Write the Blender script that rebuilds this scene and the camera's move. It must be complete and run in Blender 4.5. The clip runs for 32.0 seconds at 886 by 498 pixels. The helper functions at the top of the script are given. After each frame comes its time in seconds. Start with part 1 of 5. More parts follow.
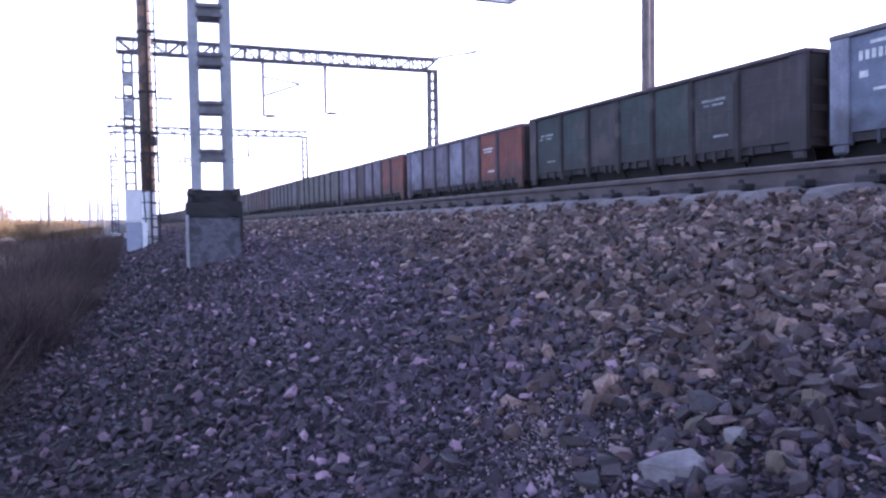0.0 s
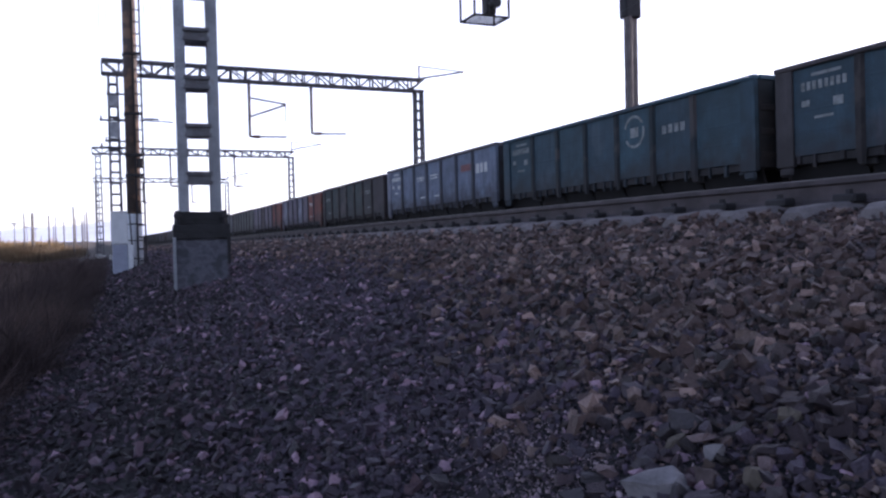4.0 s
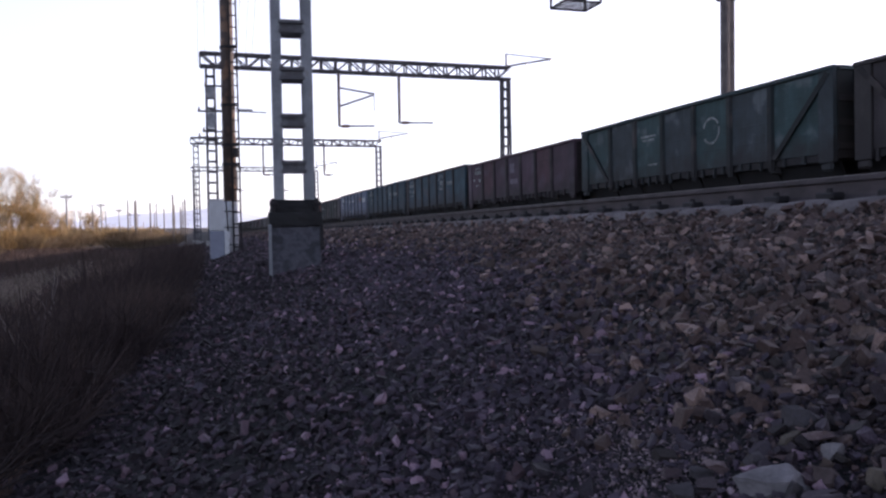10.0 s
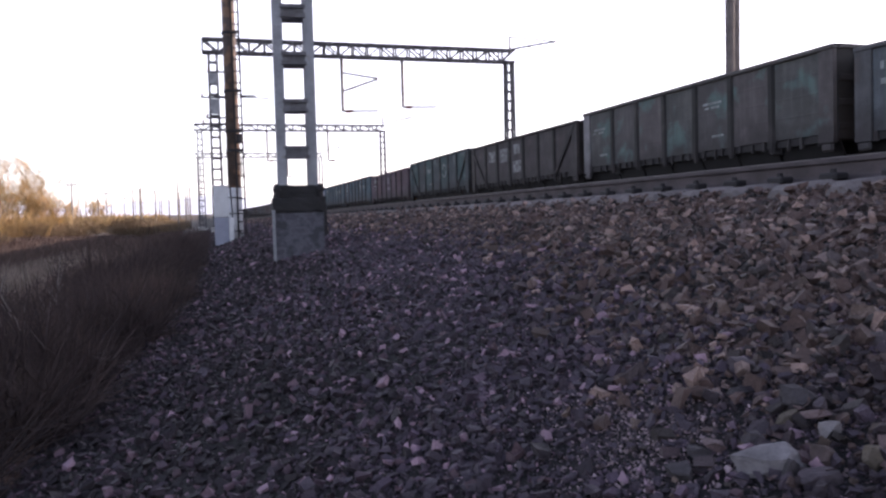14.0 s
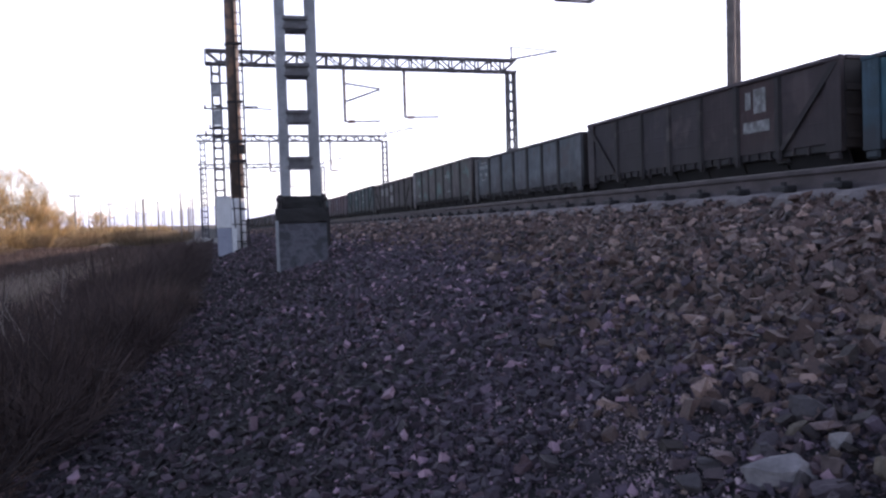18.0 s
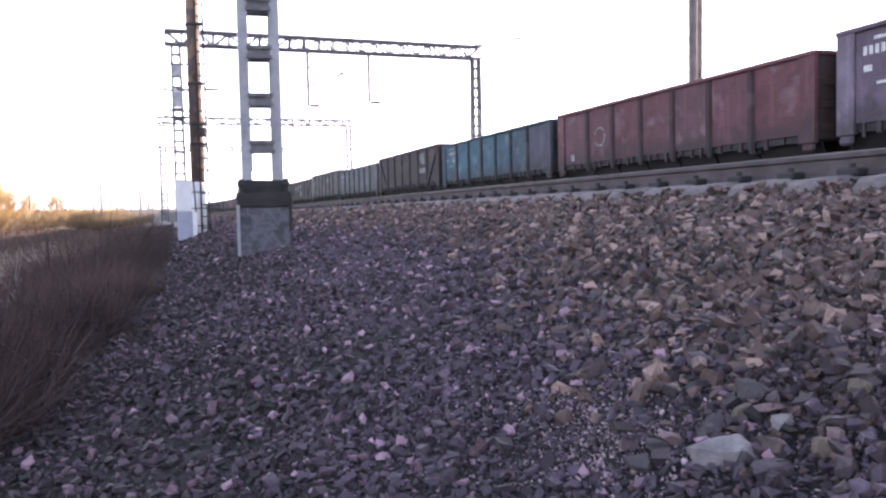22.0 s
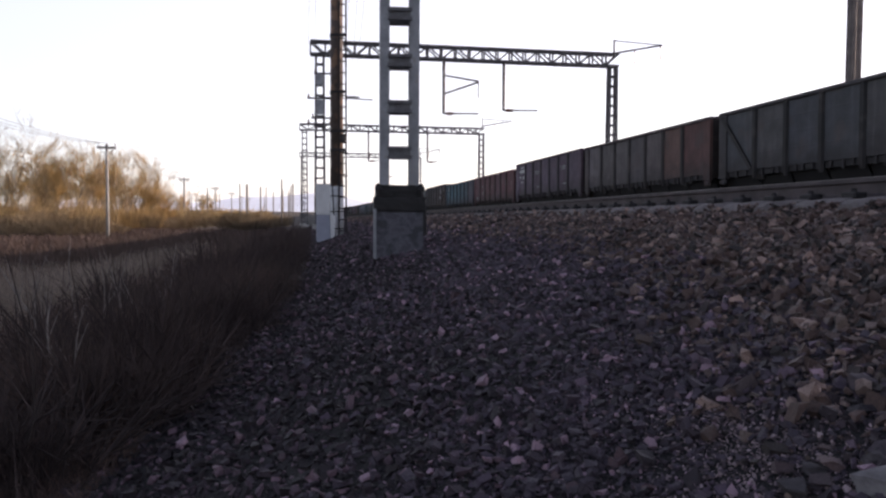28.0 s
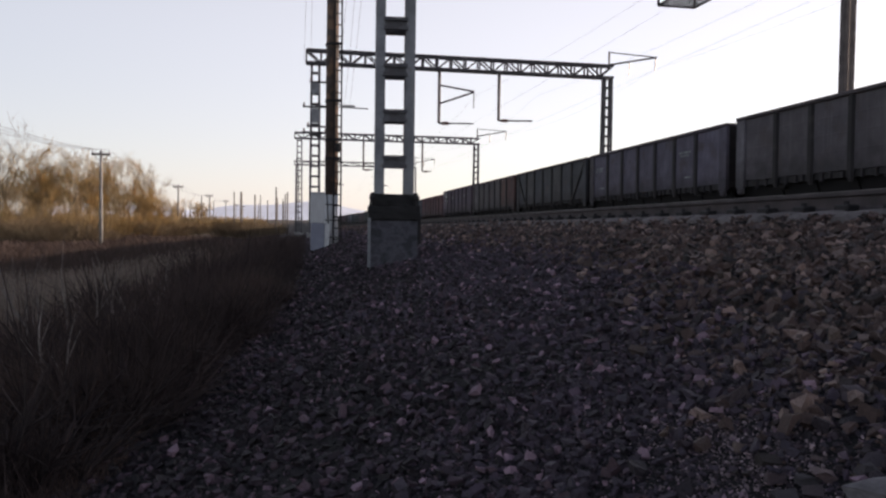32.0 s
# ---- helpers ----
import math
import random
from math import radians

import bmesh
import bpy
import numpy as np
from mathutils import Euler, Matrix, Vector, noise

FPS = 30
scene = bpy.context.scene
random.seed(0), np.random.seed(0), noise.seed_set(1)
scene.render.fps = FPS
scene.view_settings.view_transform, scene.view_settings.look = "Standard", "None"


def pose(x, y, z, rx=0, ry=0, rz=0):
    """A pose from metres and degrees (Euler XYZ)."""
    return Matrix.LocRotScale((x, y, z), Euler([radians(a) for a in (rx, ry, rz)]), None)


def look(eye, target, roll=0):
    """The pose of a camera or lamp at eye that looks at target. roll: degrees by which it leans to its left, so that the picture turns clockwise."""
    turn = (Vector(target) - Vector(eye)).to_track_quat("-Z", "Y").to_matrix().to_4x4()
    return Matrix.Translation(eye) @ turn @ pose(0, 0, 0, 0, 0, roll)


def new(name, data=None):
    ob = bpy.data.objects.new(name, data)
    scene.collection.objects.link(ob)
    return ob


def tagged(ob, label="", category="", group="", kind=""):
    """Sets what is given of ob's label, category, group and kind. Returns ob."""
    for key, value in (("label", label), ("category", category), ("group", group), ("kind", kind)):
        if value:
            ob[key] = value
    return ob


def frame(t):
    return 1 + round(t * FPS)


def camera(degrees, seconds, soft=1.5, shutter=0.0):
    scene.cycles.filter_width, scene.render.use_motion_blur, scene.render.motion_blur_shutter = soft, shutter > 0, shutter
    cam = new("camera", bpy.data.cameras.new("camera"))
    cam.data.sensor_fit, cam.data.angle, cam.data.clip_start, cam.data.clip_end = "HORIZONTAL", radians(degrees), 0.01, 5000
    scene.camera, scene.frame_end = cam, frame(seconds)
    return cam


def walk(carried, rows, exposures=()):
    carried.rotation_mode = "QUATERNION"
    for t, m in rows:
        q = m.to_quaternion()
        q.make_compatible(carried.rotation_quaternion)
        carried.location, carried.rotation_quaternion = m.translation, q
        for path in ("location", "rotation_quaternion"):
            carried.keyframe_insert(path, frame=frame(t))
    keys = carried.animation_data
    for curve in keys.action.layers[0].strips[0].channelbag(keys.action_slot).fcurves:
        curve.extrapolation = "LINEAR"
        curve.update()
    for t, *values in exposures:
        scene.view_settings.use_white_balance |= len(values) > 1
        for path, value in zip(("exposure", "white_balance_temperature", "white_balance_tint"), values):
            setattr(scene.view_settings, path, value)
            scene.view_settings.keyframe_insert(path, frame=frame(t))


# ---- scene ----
cam = camera(59.08, 32.0, 2.4)
PATH = [
    (0, 0.055, 0.056, -0.015, 87.45, 0.8, -22.85),
    (0.5, 0.054, 0.049, -0.015, 87.73, 0.73, -22.34),
    (1, 0.048, 0.047, -0.012, 87.76, 0.65, -22.55),
    (1.5, 0.039, 0.044, -0.009, 87.85, 0.01, -23.36),
    (2, 0.037, 0.042, -0.014, 87.98, 0.26, -22.87),
    (2.5, 0.036, 0.035, -0.012, 87.64, -0.24, -22.39),
    (4.5, 0.021, -0.011, 0.006, 89.02, 1.53, -24.08),
    (5, 0.007, -0.018, 0.002, 87.75, 1.06, -20.45),
    (5.5, 0, 0.001, 0.009, 87.73, 0.88, -20.14),
    (6, -0.009, 0.017, 0.012, 87.49, 0.59, -20.36),
    (6.5, -0.016, 0.03, 0.008, 87.36, 0.75, -20.35),
    (7, -0.012, 0.038, 0.004, 86.65, 1.98, -19.5),
    (7.5, -0.012, 0.034, 0.01, 86.09, 2.16, -19.07),
    (8, -0.021, 0.029, 0.009, 86.59, 1.81, -18.39),
    (8.5, -0.011, 0.025, 0.011, 87.42, 1.55, -18.39),
    (9, -0.015, 0.022, 0.006, 87.5, 1.09, -17.88),
    (9.5, -0.015, 0.016, 0.002, 87.89, 0.99, -17.69),
    (10, -0.021, 0.011, 0.005, 88.09, 0.91, -17.6),
    (10.5, -0.025, 0.011, 0.007, 88.38, 0.63, -17.67),
    (11, -0.018, 0.003, 0.008, 88.11, 1.59, -17.43),
    (11.5, -0.015, -0.01, 0.004, 87.54, 1.5, -17.67),
    (12, -0.017, -0.021, 0.007, 87.45, 1.44, -17.84),
    (12.5, -0.005, -0.007, 0, 87.57, 1.12, -18.16),
    (13, 0, 0, 0, 87.78, 1.1, -17.86),
    (13.5, -0.002, -0.009, 0.004, 87.32, 1.53, -17.69),
    (14, -0.006, 0.002, -0.001, 86.97, 1.4, -17.25),
    (14.5, -0.006, 0.014, 0.003, 86.82, 1.14, -17.43),
    (16.5, -0.017, 0.023, 0.001, 87.13, 1.66, -17.3),
    (17, -0.019, 0.019, 0.003, 87.11, 1.66, -16.97),
    (17.5, -0.016, 0.022, 0.001, 87.33, 1.79, -16.75),
    (18, -0.015, 0.008, 0.004, 87.68, 1.65, -17.08),
    (18.5, -0.012, -0.001, 0.003, 87.91, 1.58, -17.34),
    (19, -0.013, -0.008, 0.004, 88.07, 1.75, -17.52),
    (19.5, -0.011, -0.017, 0.008, 88.39, 2.15, -17.43),
    (20, -0.004, -0.006, 0.001, 88.14, 2.54, -17.68),
    (20.5, -0.005, -0.007, 0.002, 87.69, 2.32, -18.11),
    (21, -0.004, -0.007, -0.005, 86.74, 1.5, -18.59),
    (21.5, -0.009, -0.007, -0.004, 86.25, 0.93, -18.96),
    (22, -0.009, -0.018, 0.003, 86.61, 1.05, -19.72),
    (22.5, -0.006, -0.025, 0.003, 87, 1.44, -20.04),
    (23, -0.011, -0.035, -0.003, 87.17, 1.54, -19.3),
    (23.5, -0.013, -0.033, -0.004, 86.71, 1.39, -18.69),
    (24, -0.022, -0.021, -0.008, 86.22, 1.7, -17.18),
    (24.5, -0.036, -0.004, -0.007, 86.19, 1.87, -12.47),
    (25, -0.043, -0.006, -0.01, 86.66, 1.38, -9.56),
    (25.5, -0.046, -0.004, -0.01, 86.48, 1.06, -9.41),
    (26, -0.042, -0.002, -0.014, 86.11, 0.21, -9.94),
    (26.5, -0.045, -0.002, -0.014, 86.52, -0.2, -10.08),
    (28.5, -0.047, -0.011, -0.011, 87.29, -0.36, -10.26),
    (29, -0.046, -0.013, -0.012, 87.21, -0.32, -10.37),
    (29.5, -0.045, -0.011, -0.013, 87.44, -0.24, -10.08),
    (30, -0.043, -0.004, -0.013, 87.28, -0.07, -10.1),
    (30.5, -0.045, 0.003, -0.013, 87.16, -0.43, -10.07),
    (31, -0.054, 0.004, -0.019, 87.17, -1.01, -10.31),
    (31.5, -0.055, -0.001, -0.014, 87.61, -1.11, -10.66),
    (32, -0.048, -0.009, -0.013, 87.96, -0.8, -10.64),
]
EXPOSURES = [
    (0.0, 1.9, 5400, 43), (1.0, 1.9, 5400, 43), (2.0, 1.85, 5330, 41), (2.5, 1.7, 5500, 38),
    (4.5, 0.6, 5680, 34), (5.0, 0.65, 5720, 34), (6.0, 1.4, 6400, 34), (7.0, 1.65, 6250, 34),
    (8.0, 2.2, 5620, 34), (9.0, 1.4, 5300, 34), (10.0, 0.47, 6020, 34), (11.0, 0.2, 6400, 34),
    (12.0, 0.9, 6500, 34), (13.0, 1.0, 6550, 34), (14.0, 1.1, 6350, 34), (14.5, 1.2, 6300, 34),
    (16.5, 1.55, 5670, 34), (17.0, 1.5, 5520, 34), (18.0, 0.97, 5980, 34), (19.0, 0.5, 6480, 32),
    (20.0, 0.05, 6650, 28), (21.0, 0.8, 6400, 34), (22.0, 2.2, 6400, 34), (23.0, 1.9, 5750, 34),
    (24.0, 1.85, 5620, 34), (25.0, 1.3, 5330, 34), (26.0, 1.0, 6200, 34), (29.0, 0.2, 6600, 29),
    (30.0, 0.15, 6650, 29), (31.0, 0.33, 6550, 29), (32.0, -0.04, 6750, 27),
]

walk(cam, [(r[0], pose(*r[1:])) for r in PATH], EXPOSURES)

# ---- world and sun ----
SUN_AZ, SUN_EL = radians(72), radians(10.4)
HAZE_LOW, HAZE_HIGH = 11.0, 0.6
world = bpy.data.worlds.new("sky")
world.use_nodes = True
scene.world = world
wn = world.node_tree
sky = wn.nodes.new("ShaderNodeTexSky")
sky.sky_type = "NISHITA"
sky.sun_disc = False
sky.sun_elevation, sky.sun_rotation = SUN_EL, SUN_AZ
sky.air_density, sky.dust_density, sky.ozone_density = 1.0, 0.6, 1.6
background = wn.nodes["Background"]
background.inputs["Strength"].default_value = 0.075
# low bright haze, strongest on the sun's side, fading toward the zenith
place = wn.nodes.new("ShaderNodeTexCoord")
apart = wn.nodes.new("ShaderNodeSeparateXYZ")
wn.links.new(place.outputs["Generated"], apart.inputs[0])
low = wn.nodes.new("ShaderNodeMapRange")
low.interpolation_type = "SMOOTHSTEP"
for socket, value in zip(low.inputs[1:5], (0.2, 0.8, HAZE_LOW, HAZE_HIGH)):
    socket.default_value = value
wn.links.new(apart.outputs[2], low.inputs[0])
side = wn.nodes.new("ShaderNodeVectorMath")
side.operation = "DOT_PRODUCT"
side.inputs[1].default_value = (math.sin(SUN_AZ), math.cos(SUN_AZ), 0)
wn.links.new(place.outputs["Generated"], side.inputs[0])
spread = wn.nodes.new("ShaderNodeMapRange")
for socket, value in zip(spread.inputs[1:5], (-1.0, 1.0, 0.44, 1.0)):
    socket.default_value = value
wn.links.new(side.outputs["Value"], spread.inputs[0])
amount = wn.nodes.new("ShaderNodeMath")
amount.operation = "MULTIPLY"
wn.links.new(low.outputs[0], amount.inputs[0])
wn.links.new(spread.outputs[0], amount.inputs[1])
veil = wn.nodes.new("ShaderNodeMix")
veil.data_type, veil.blend_type = "RGBA", "MULTIPLY"
veil.inputs[0].default_value = 1.0
tone = wn.nodes.new("ShaderNodeMix")
tone.data_type = "RGBA"
tone.inputs[6].default_value, tone.inputs[7].default_value = (0.85, 1.0, 1.03, 1), (0.97, 1.0, 0.96, 1)
side_share = wn.nodes.new("ShaderNodeMapRange")
for socket, value in zip(side_share.inputs[1:5], (-0.5, 0.9, 0.0, 1.0)):
    socket.default_value = value
wn.links.new(side.outputs["Value"], side_share.inputs[0])
wn.links.new(side_share.outputs[0], tone.inputs[0])
wn.links.new(tone.outputs[2], veil.inputs[6])
wn.links.new(amount.outputs[0], veil.inputs[7])
haze = wn.nodes.new("ShaderNodeMix")
haze.data_type, haze.blend_type = "RGBA", "ADD"
haze.inputs[0].default_value = 1.0
wn.links.new(sky.outputs["Color"], haze.inputs[6])
wn.links.new(veil.outputs[2], haze.inputs[7])
wn.links.new(haze.outputs[2], background.inputs["Color"])
sun = new("sun", bpy.data.lights.new("sun", "SUN"))
sun.data.energy, sun.data.angle, sun.data.color = 5.0, radians(0.6), (1.0, 0.87, 0.66)
toward = Vector((math.sin(SUN_AZ) * math.cos(SUN_EL), math.cos(SUN_AZ) * math.cos(SUN_EL), math.sin(SUN_EL)))
sun.matrix_world = look((0, 0, 60), Vector((0, 0, 60)) - toward)


# ---- materials ----
def material(name, color, rough=0.8, metal=0.0, dark=0.6, scale=4.0, grain=60.0, bump=0.15, random_amount=0.0, island=False, stain=None, stain_scale=1.2, stain_cut=0.56, backlit=0.0, dark_tint=None):
    """A worn surface: base colour, broad stains and fine grain, with relief."""
    m = bpy.data.materials.new(name)
    m.use_nodes = True
    t = m.node_tree
    bsdf = t.nodes["Principled BSDF"]
    bsdf.inputs["Roughness"].default_value, bsdf.inputs["Metallic"].default_value = rough, metal
    coord = t.nodes.new("ShaderNodeTexCoord")
    chance = t.nodes.new("ShaderNodeObjectInfo")
    shift = t.nodes.new("ShaderNodeVectorMath")
    shift.operation = "MULTIPLY_ADD"
    shift.inputs[1].default_value = (37, 53, 29)
    t.links.new(chance.outputs["Random"], shift.inputs[0])
    t.links.new(coord.outputs["Object"], shift.inputs[2])

    def noise_node(size, detail):
        n = t.nodes.new("ShaderNodeTexNoise")
        n.inputs["Scale"].default_value, n.inputs["Detail"].default_value = size, detail
        t.links.new(shift.outputs[0], n.inputs["Vector"])
        return n

    def mix(kind, factor, a, b):
        n = t.nodes.new("ShaderNodeMix")
        n.data_type, n.blend_type = "RGBA", kind
        for value, socket in ((factor, n.inputs[0]), (a, n.inputs[6]), (b, n.inputs[7])):
            if isinstance(value, bpy.types.NodeSocket):
                t.links.new(value, socket)
            else:
                socket.default_value = value
        return n.outputs[2]

    def ramp(socket, lo, hi, a, b):
        n = t.nodes.new("ShaderNodeMapRange")
        n.inputs[1].default_value, n.inputs[2].default_value, n.inputs[3].default_value, n.inputs[4].default_value = lo, hi, a, b
        t.links.new(socket, n.inputs[0])
        return n.outputs[0]

    broad, fine = noise_node(scale, 4.0), noise_node(grain, 3.0)
    shade = [c * dark for c in color]
    out = mix("MIX", ramp(broad.outputs[0], 0.35, 0.68, 0.0, 1.0), (*shade, 1), (*color, 1))
    out = mix("MULTIPLY", ramp(fine.outputs[0], 0.3, 0.7, 0.0, 0.45), out, (*[0.45] * 3, 1))
    if stain:
        spots = noise_node(stain_scale, 8.0)
        out = mix("MIX", ramp(spots.outputs[0], stain_cut, stain_cut + 0.1, 0.0, 0.7), out, (*stain, 1))
    if dark_tint:
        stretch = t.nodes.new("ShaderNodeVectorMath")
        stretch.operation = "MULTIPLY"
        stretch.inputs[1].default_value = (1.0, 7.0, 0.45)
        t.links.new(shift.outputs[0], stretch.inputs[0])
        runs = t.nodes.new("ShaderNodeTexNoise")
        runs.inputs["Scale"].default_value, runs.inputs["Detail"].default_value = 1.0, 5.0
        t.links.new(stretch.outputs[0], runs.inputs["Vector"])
        out = mix("MIX", ramp(runs.outputs[0], 0.48, 0.72, 0.0, 0.6), out, (*[0.55 * c + 0.3 * g for c, g in zip(color, dark_tint)], 1))
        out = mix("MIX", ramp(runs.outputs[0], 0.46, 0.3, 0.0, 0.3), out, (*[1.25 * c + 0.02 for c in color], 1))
        # darker towards the bottom, with a ragged upper edge
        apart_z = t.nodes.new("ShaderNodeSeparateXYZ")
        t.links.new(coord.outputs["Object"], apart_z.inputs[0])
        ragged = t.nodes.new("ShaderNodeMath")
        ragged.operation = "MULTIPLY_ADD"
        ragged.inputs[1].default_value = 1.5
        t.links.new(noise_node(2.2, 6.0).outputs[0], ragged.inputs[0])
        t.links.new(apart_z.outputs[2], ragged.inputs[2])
        out = mix("MIX", ramp(ragged.outputs[0], 2.8, 2.15, 0.0, 0.65), out, (*dark_tint, 1))
    if random_amount:
        if island:
            rnd = t.nodes.new("ShaderNodeNewGeometry").outputs["Random Per Island"]
        else:
            rnd = t.nodes.new("ShaderNodeObjectInfo").outputs["Random"]
        hsv = t.nodes.new("ShaderNodeHueSaturation")
        t.links.new(ramp(rnd, 0.0, 1.0, 1.0 - random_amount, 1.0 + random_amount), hsv.inputs["Value"])
        t.links.new(out, hsv.inputs["Color"])
        out = hsv.outputs[0]
    t.links.new(out, bsdf.inputs["Base Color"])
    b = t.nodes.new("ShaderNodeBump")
    b.inputs["Strength"].default_value, b.inputs["Distance"].default_value = bump, 0.02
    t.links.new(fine.outputs[0], b.inputs["Height"])
    t.links.new(b.outputs[0], bsdf.inputs["Normal"])
    if backlit:
        glow = t.nodes.new("ShaderNodeBsdfTranslucent")
        t.links.new(out, glow.inputs[0])
        both = t.nodes.new("ShaderNodeMixShader")
        both.inputs[0].default_value = backlit
        t.links.new(bsdf.outputs[0], both.inputs[1])
        t.links.new(glow.outputs[0], both.inputs[2])
        t.links.new(both.outputs[0], t.nodes["Material Output"].inputs[0])
    return m


def stone_material(name, palette, tint, single=False):
    """Crushed stone: each stone takes its own colour from a palette."""
    m = material(name, (0.2, 0.2, 0.2), 0.68, bump=0.45, grain=150.0)
    t = m.node_tree
    bsdf = t.nodes["Principled BSDF"]
    geo = t.nodes.new("ShaderNodeNewGeometry")
    ramp = t.nodes.new("ShaderNodeValToRGB")
    ramp.color_ramp.interpolation = "CONSTANT"
    for i, c in enumerate(palette):
        e = ramp.color_ramp.elements[i] if i < 2 else ramp.color_ramp.elements.new(0.5)
        e.position, e.color = i / len(palette), (*[k * v * (sum(c) / 0.42) ** 0.62 for k, v in zip(tint, c)], 1)
    ramp.color_ramp.elements[1].position = 1 / len(palette)
    t.links.new(t.nodes.new("ShaderNodeObjectInfo").outputs["Random"] if single else geo.outputs["Random Per Island"], ramp.inputs[0])
    old = bsdf.inputs["Base Color"].links[0].from_socket
    n = t.nodes.new("ShaderNodeMix")
    n.data_type, n.blend_type = "RGBA", "MULTIPLY"
    n.inputs[0].default_value = 1.0
    gain = t.nodes.new("ShaderNodeMix")
    gain.data_type, gain.blend_type = "RGBA", "DIVIDE"
    gain.inputs[0].default_value = 1.0
    gain.inputs[7].default_value = (0.17, 0.17, 0.17, 1)
    t.links.new(old, gain.inputs[6])
    t.links.new(ramp.outputs[0], n.inputs[6])
    t.links.new(gain.outputs[2], n.inputs[7])
    t.links.new(n.outputs[2], bsdf.inputs["Base Color"])
    return m


FINE = stone_material("fine_stone", [(0.1, 0.105, 0.125), (0.15, 0.15, 0.17), (0.05, 0.05, 0.06), (0.12, 0.125, 0.15), (0.27, 0.265, 0.275), (0.07, 0.068, 0.077), (0.13, 0.115, 0.115), (0.09, 0.1, 0.115), (0.2, 0.205, 0.235), (0.04, 0.04, 0.046), (0.42, 0.41, 0.41), (0.08, 0.075, 0.085), (0.15, 0.16, 0.17), (0.06, 0.058, 0.07), (0.3, 0.29, 0.31)], (0.926, 0.605, 0.731))
DUST = stone_material("dusty_grit", [(0.16, 0.15, 0.16), (0.22, 0.21, 0.22), (0.12, 0.11, 0.12), (0.3, 0.29, 0.29), (0.18, 0.16, 0.175), (0.4, 0.39, 0.39), (0.1, 0.09, 0.1)], (0.721, 0.55, 0.585))
NEAR_STONE_COLOURS, NEAR_STONE_TINT = [(0.1, 0.095, 0.1), (0.14, 0.13, 0.14), (0.06, 0.055, 0.06), (0.17, 0.155, 0.14), (0.12, 0.12, 0.115), (0.21, 0.195, 0.185), (0.085, 0.075, 0.085), (0.045, 0.042, 0.045), (0.15, 0.125, 0.115), (0.29, 0.28, 0.27), (0.11, 0.1, 0.11), (0.13, 0.13, 0.14)], (0.783, 0.559, 0.598)
NEAR_STONE = stone_material("slate_ballast", NEAR_STONE_COLOURS, NEAR_STONE_TINT)
NEAR_STONE_PIECE = stone_material("slate_ballast_piece", NEAR_STONE_COLOURS, NEAR_STONE_TINT, True)
DARK_FINE = stone_material("dark_fine_stone", [(0.06, 0.058, 0.07), (0.09, 0.088, 0.105), (0.04, 0.038, 0.046), (0.13, 0.125, 0.145), (0.05, 0.045, 0.055), (0.08, 0.07, 0.08), (0.035, 0.033, 0.04), (0.2, 0.195, 0.21), (0.07, 0.065, 0.08)], (0.739, 0.468, 0.551))
COARSE_COLOURS, COARSE_TINT = [(0.145, 0.135, 0.11), (0.1, 0.095, 0.09), (0.225, 0.21, 0.17), (0.055, 0.05, 0.048), (0.17, 0.155, 0.14), (0.13, 0.127, 0.13), (0.31, 0.275, 0.225), (0.08, 0.075, 0.068), (0.155, 0.125, 0.105), (0.12, 0.125, 0.112), (0.42, 0.395, 0.36), (0.14, 0.11, 0.105), (0.045, 0.042, 0.042), (0.19, 0.18, 0.175), (0.26, 0.245, 0.21), (0.11, 0.095, 0.1)], (0.778, 0.58, 0.605)
COARSE = stone_material("coarse_stone", COARSE_COLOURS, COARSE_TINT)
COARSE_PIECE = stone_material("coarse_stone_piece", COARSE_COLOURS, COARSE_TINT, True)
# bed coloured near black to deepen the shade between the stones
BED = material("gap_shade_bed", (0.017, 0.014, 0.015), 0.95, scale=3, grain=90, bump=1.0)
EARTH = material("dry_field", (0.065, 0.046, 0.038), 0.95, scale=0.15, grain=6, bump=0.8, stain=(0.08, 0.055, 0.042), stain_scale=0.05)
CONCRETE = material("concrete", (0.42, 0.41, 0.4), 0.9, scale=5, grain=70, bump=0.3, stain=(0.2, 0.19, 0.18), stain_scale=4)
SLEEPER = material("dusty_concrete", (0.27, 0.235, 0.235), 0.9, scale=3, grain=60, bump=0.4, random_amount=0.15)
PAINTED = material("whitewashed_concrete", (0.2, 0.2, 0.24), 0.85, scale=7, grain=40, bump=0.5, dark=0.28, stain=(0.035, 0.03, 0.038), stain_scale=7.0, stain_cut=0.49)
TAR = material("tarred_concrete", (0.017, 0.015, 0.017), 0.7, scale=5, grain=60, bump=0.4)
RAIL_STEEL = material("rusty_rail", (0.1, 0.078, 0.082), 0.75, 0.1, scale=5, grain=80, bump=0.2)
RAIL_HEAD = material("worn_rail_head", (0.17, 0.15, 0.15), 0.6, 0.4, scale=3, grain=90, bump=0.05)
DARK_IRON = material("dark_iron", (0.034, 0.03, 0.033), 0.7, 0.2, scale=6, grain=70)
GALVANISED = material("grey_mast_paint", (0.36, 0.37, 0.4), 0.55, 0.2, scale=3, grain=50, bump=0.08, stain=(0.22, 0.2, 0.19), stain_scale=6, stain_cut=0.6)
LATTICE = material("lattice_steel", (0.12, 0.115, 0.125), 0.65, 0.2, scale=2, grain=40)
BROWN_POLE = material("rusty_brown_pole", (0.12, 0.088, 0.078), 0.75, scale=3, grain=30, bump=0.3, stain=(0.27, 0.155, 0.095), stain_scale=2.5, stain_cut=0.52)
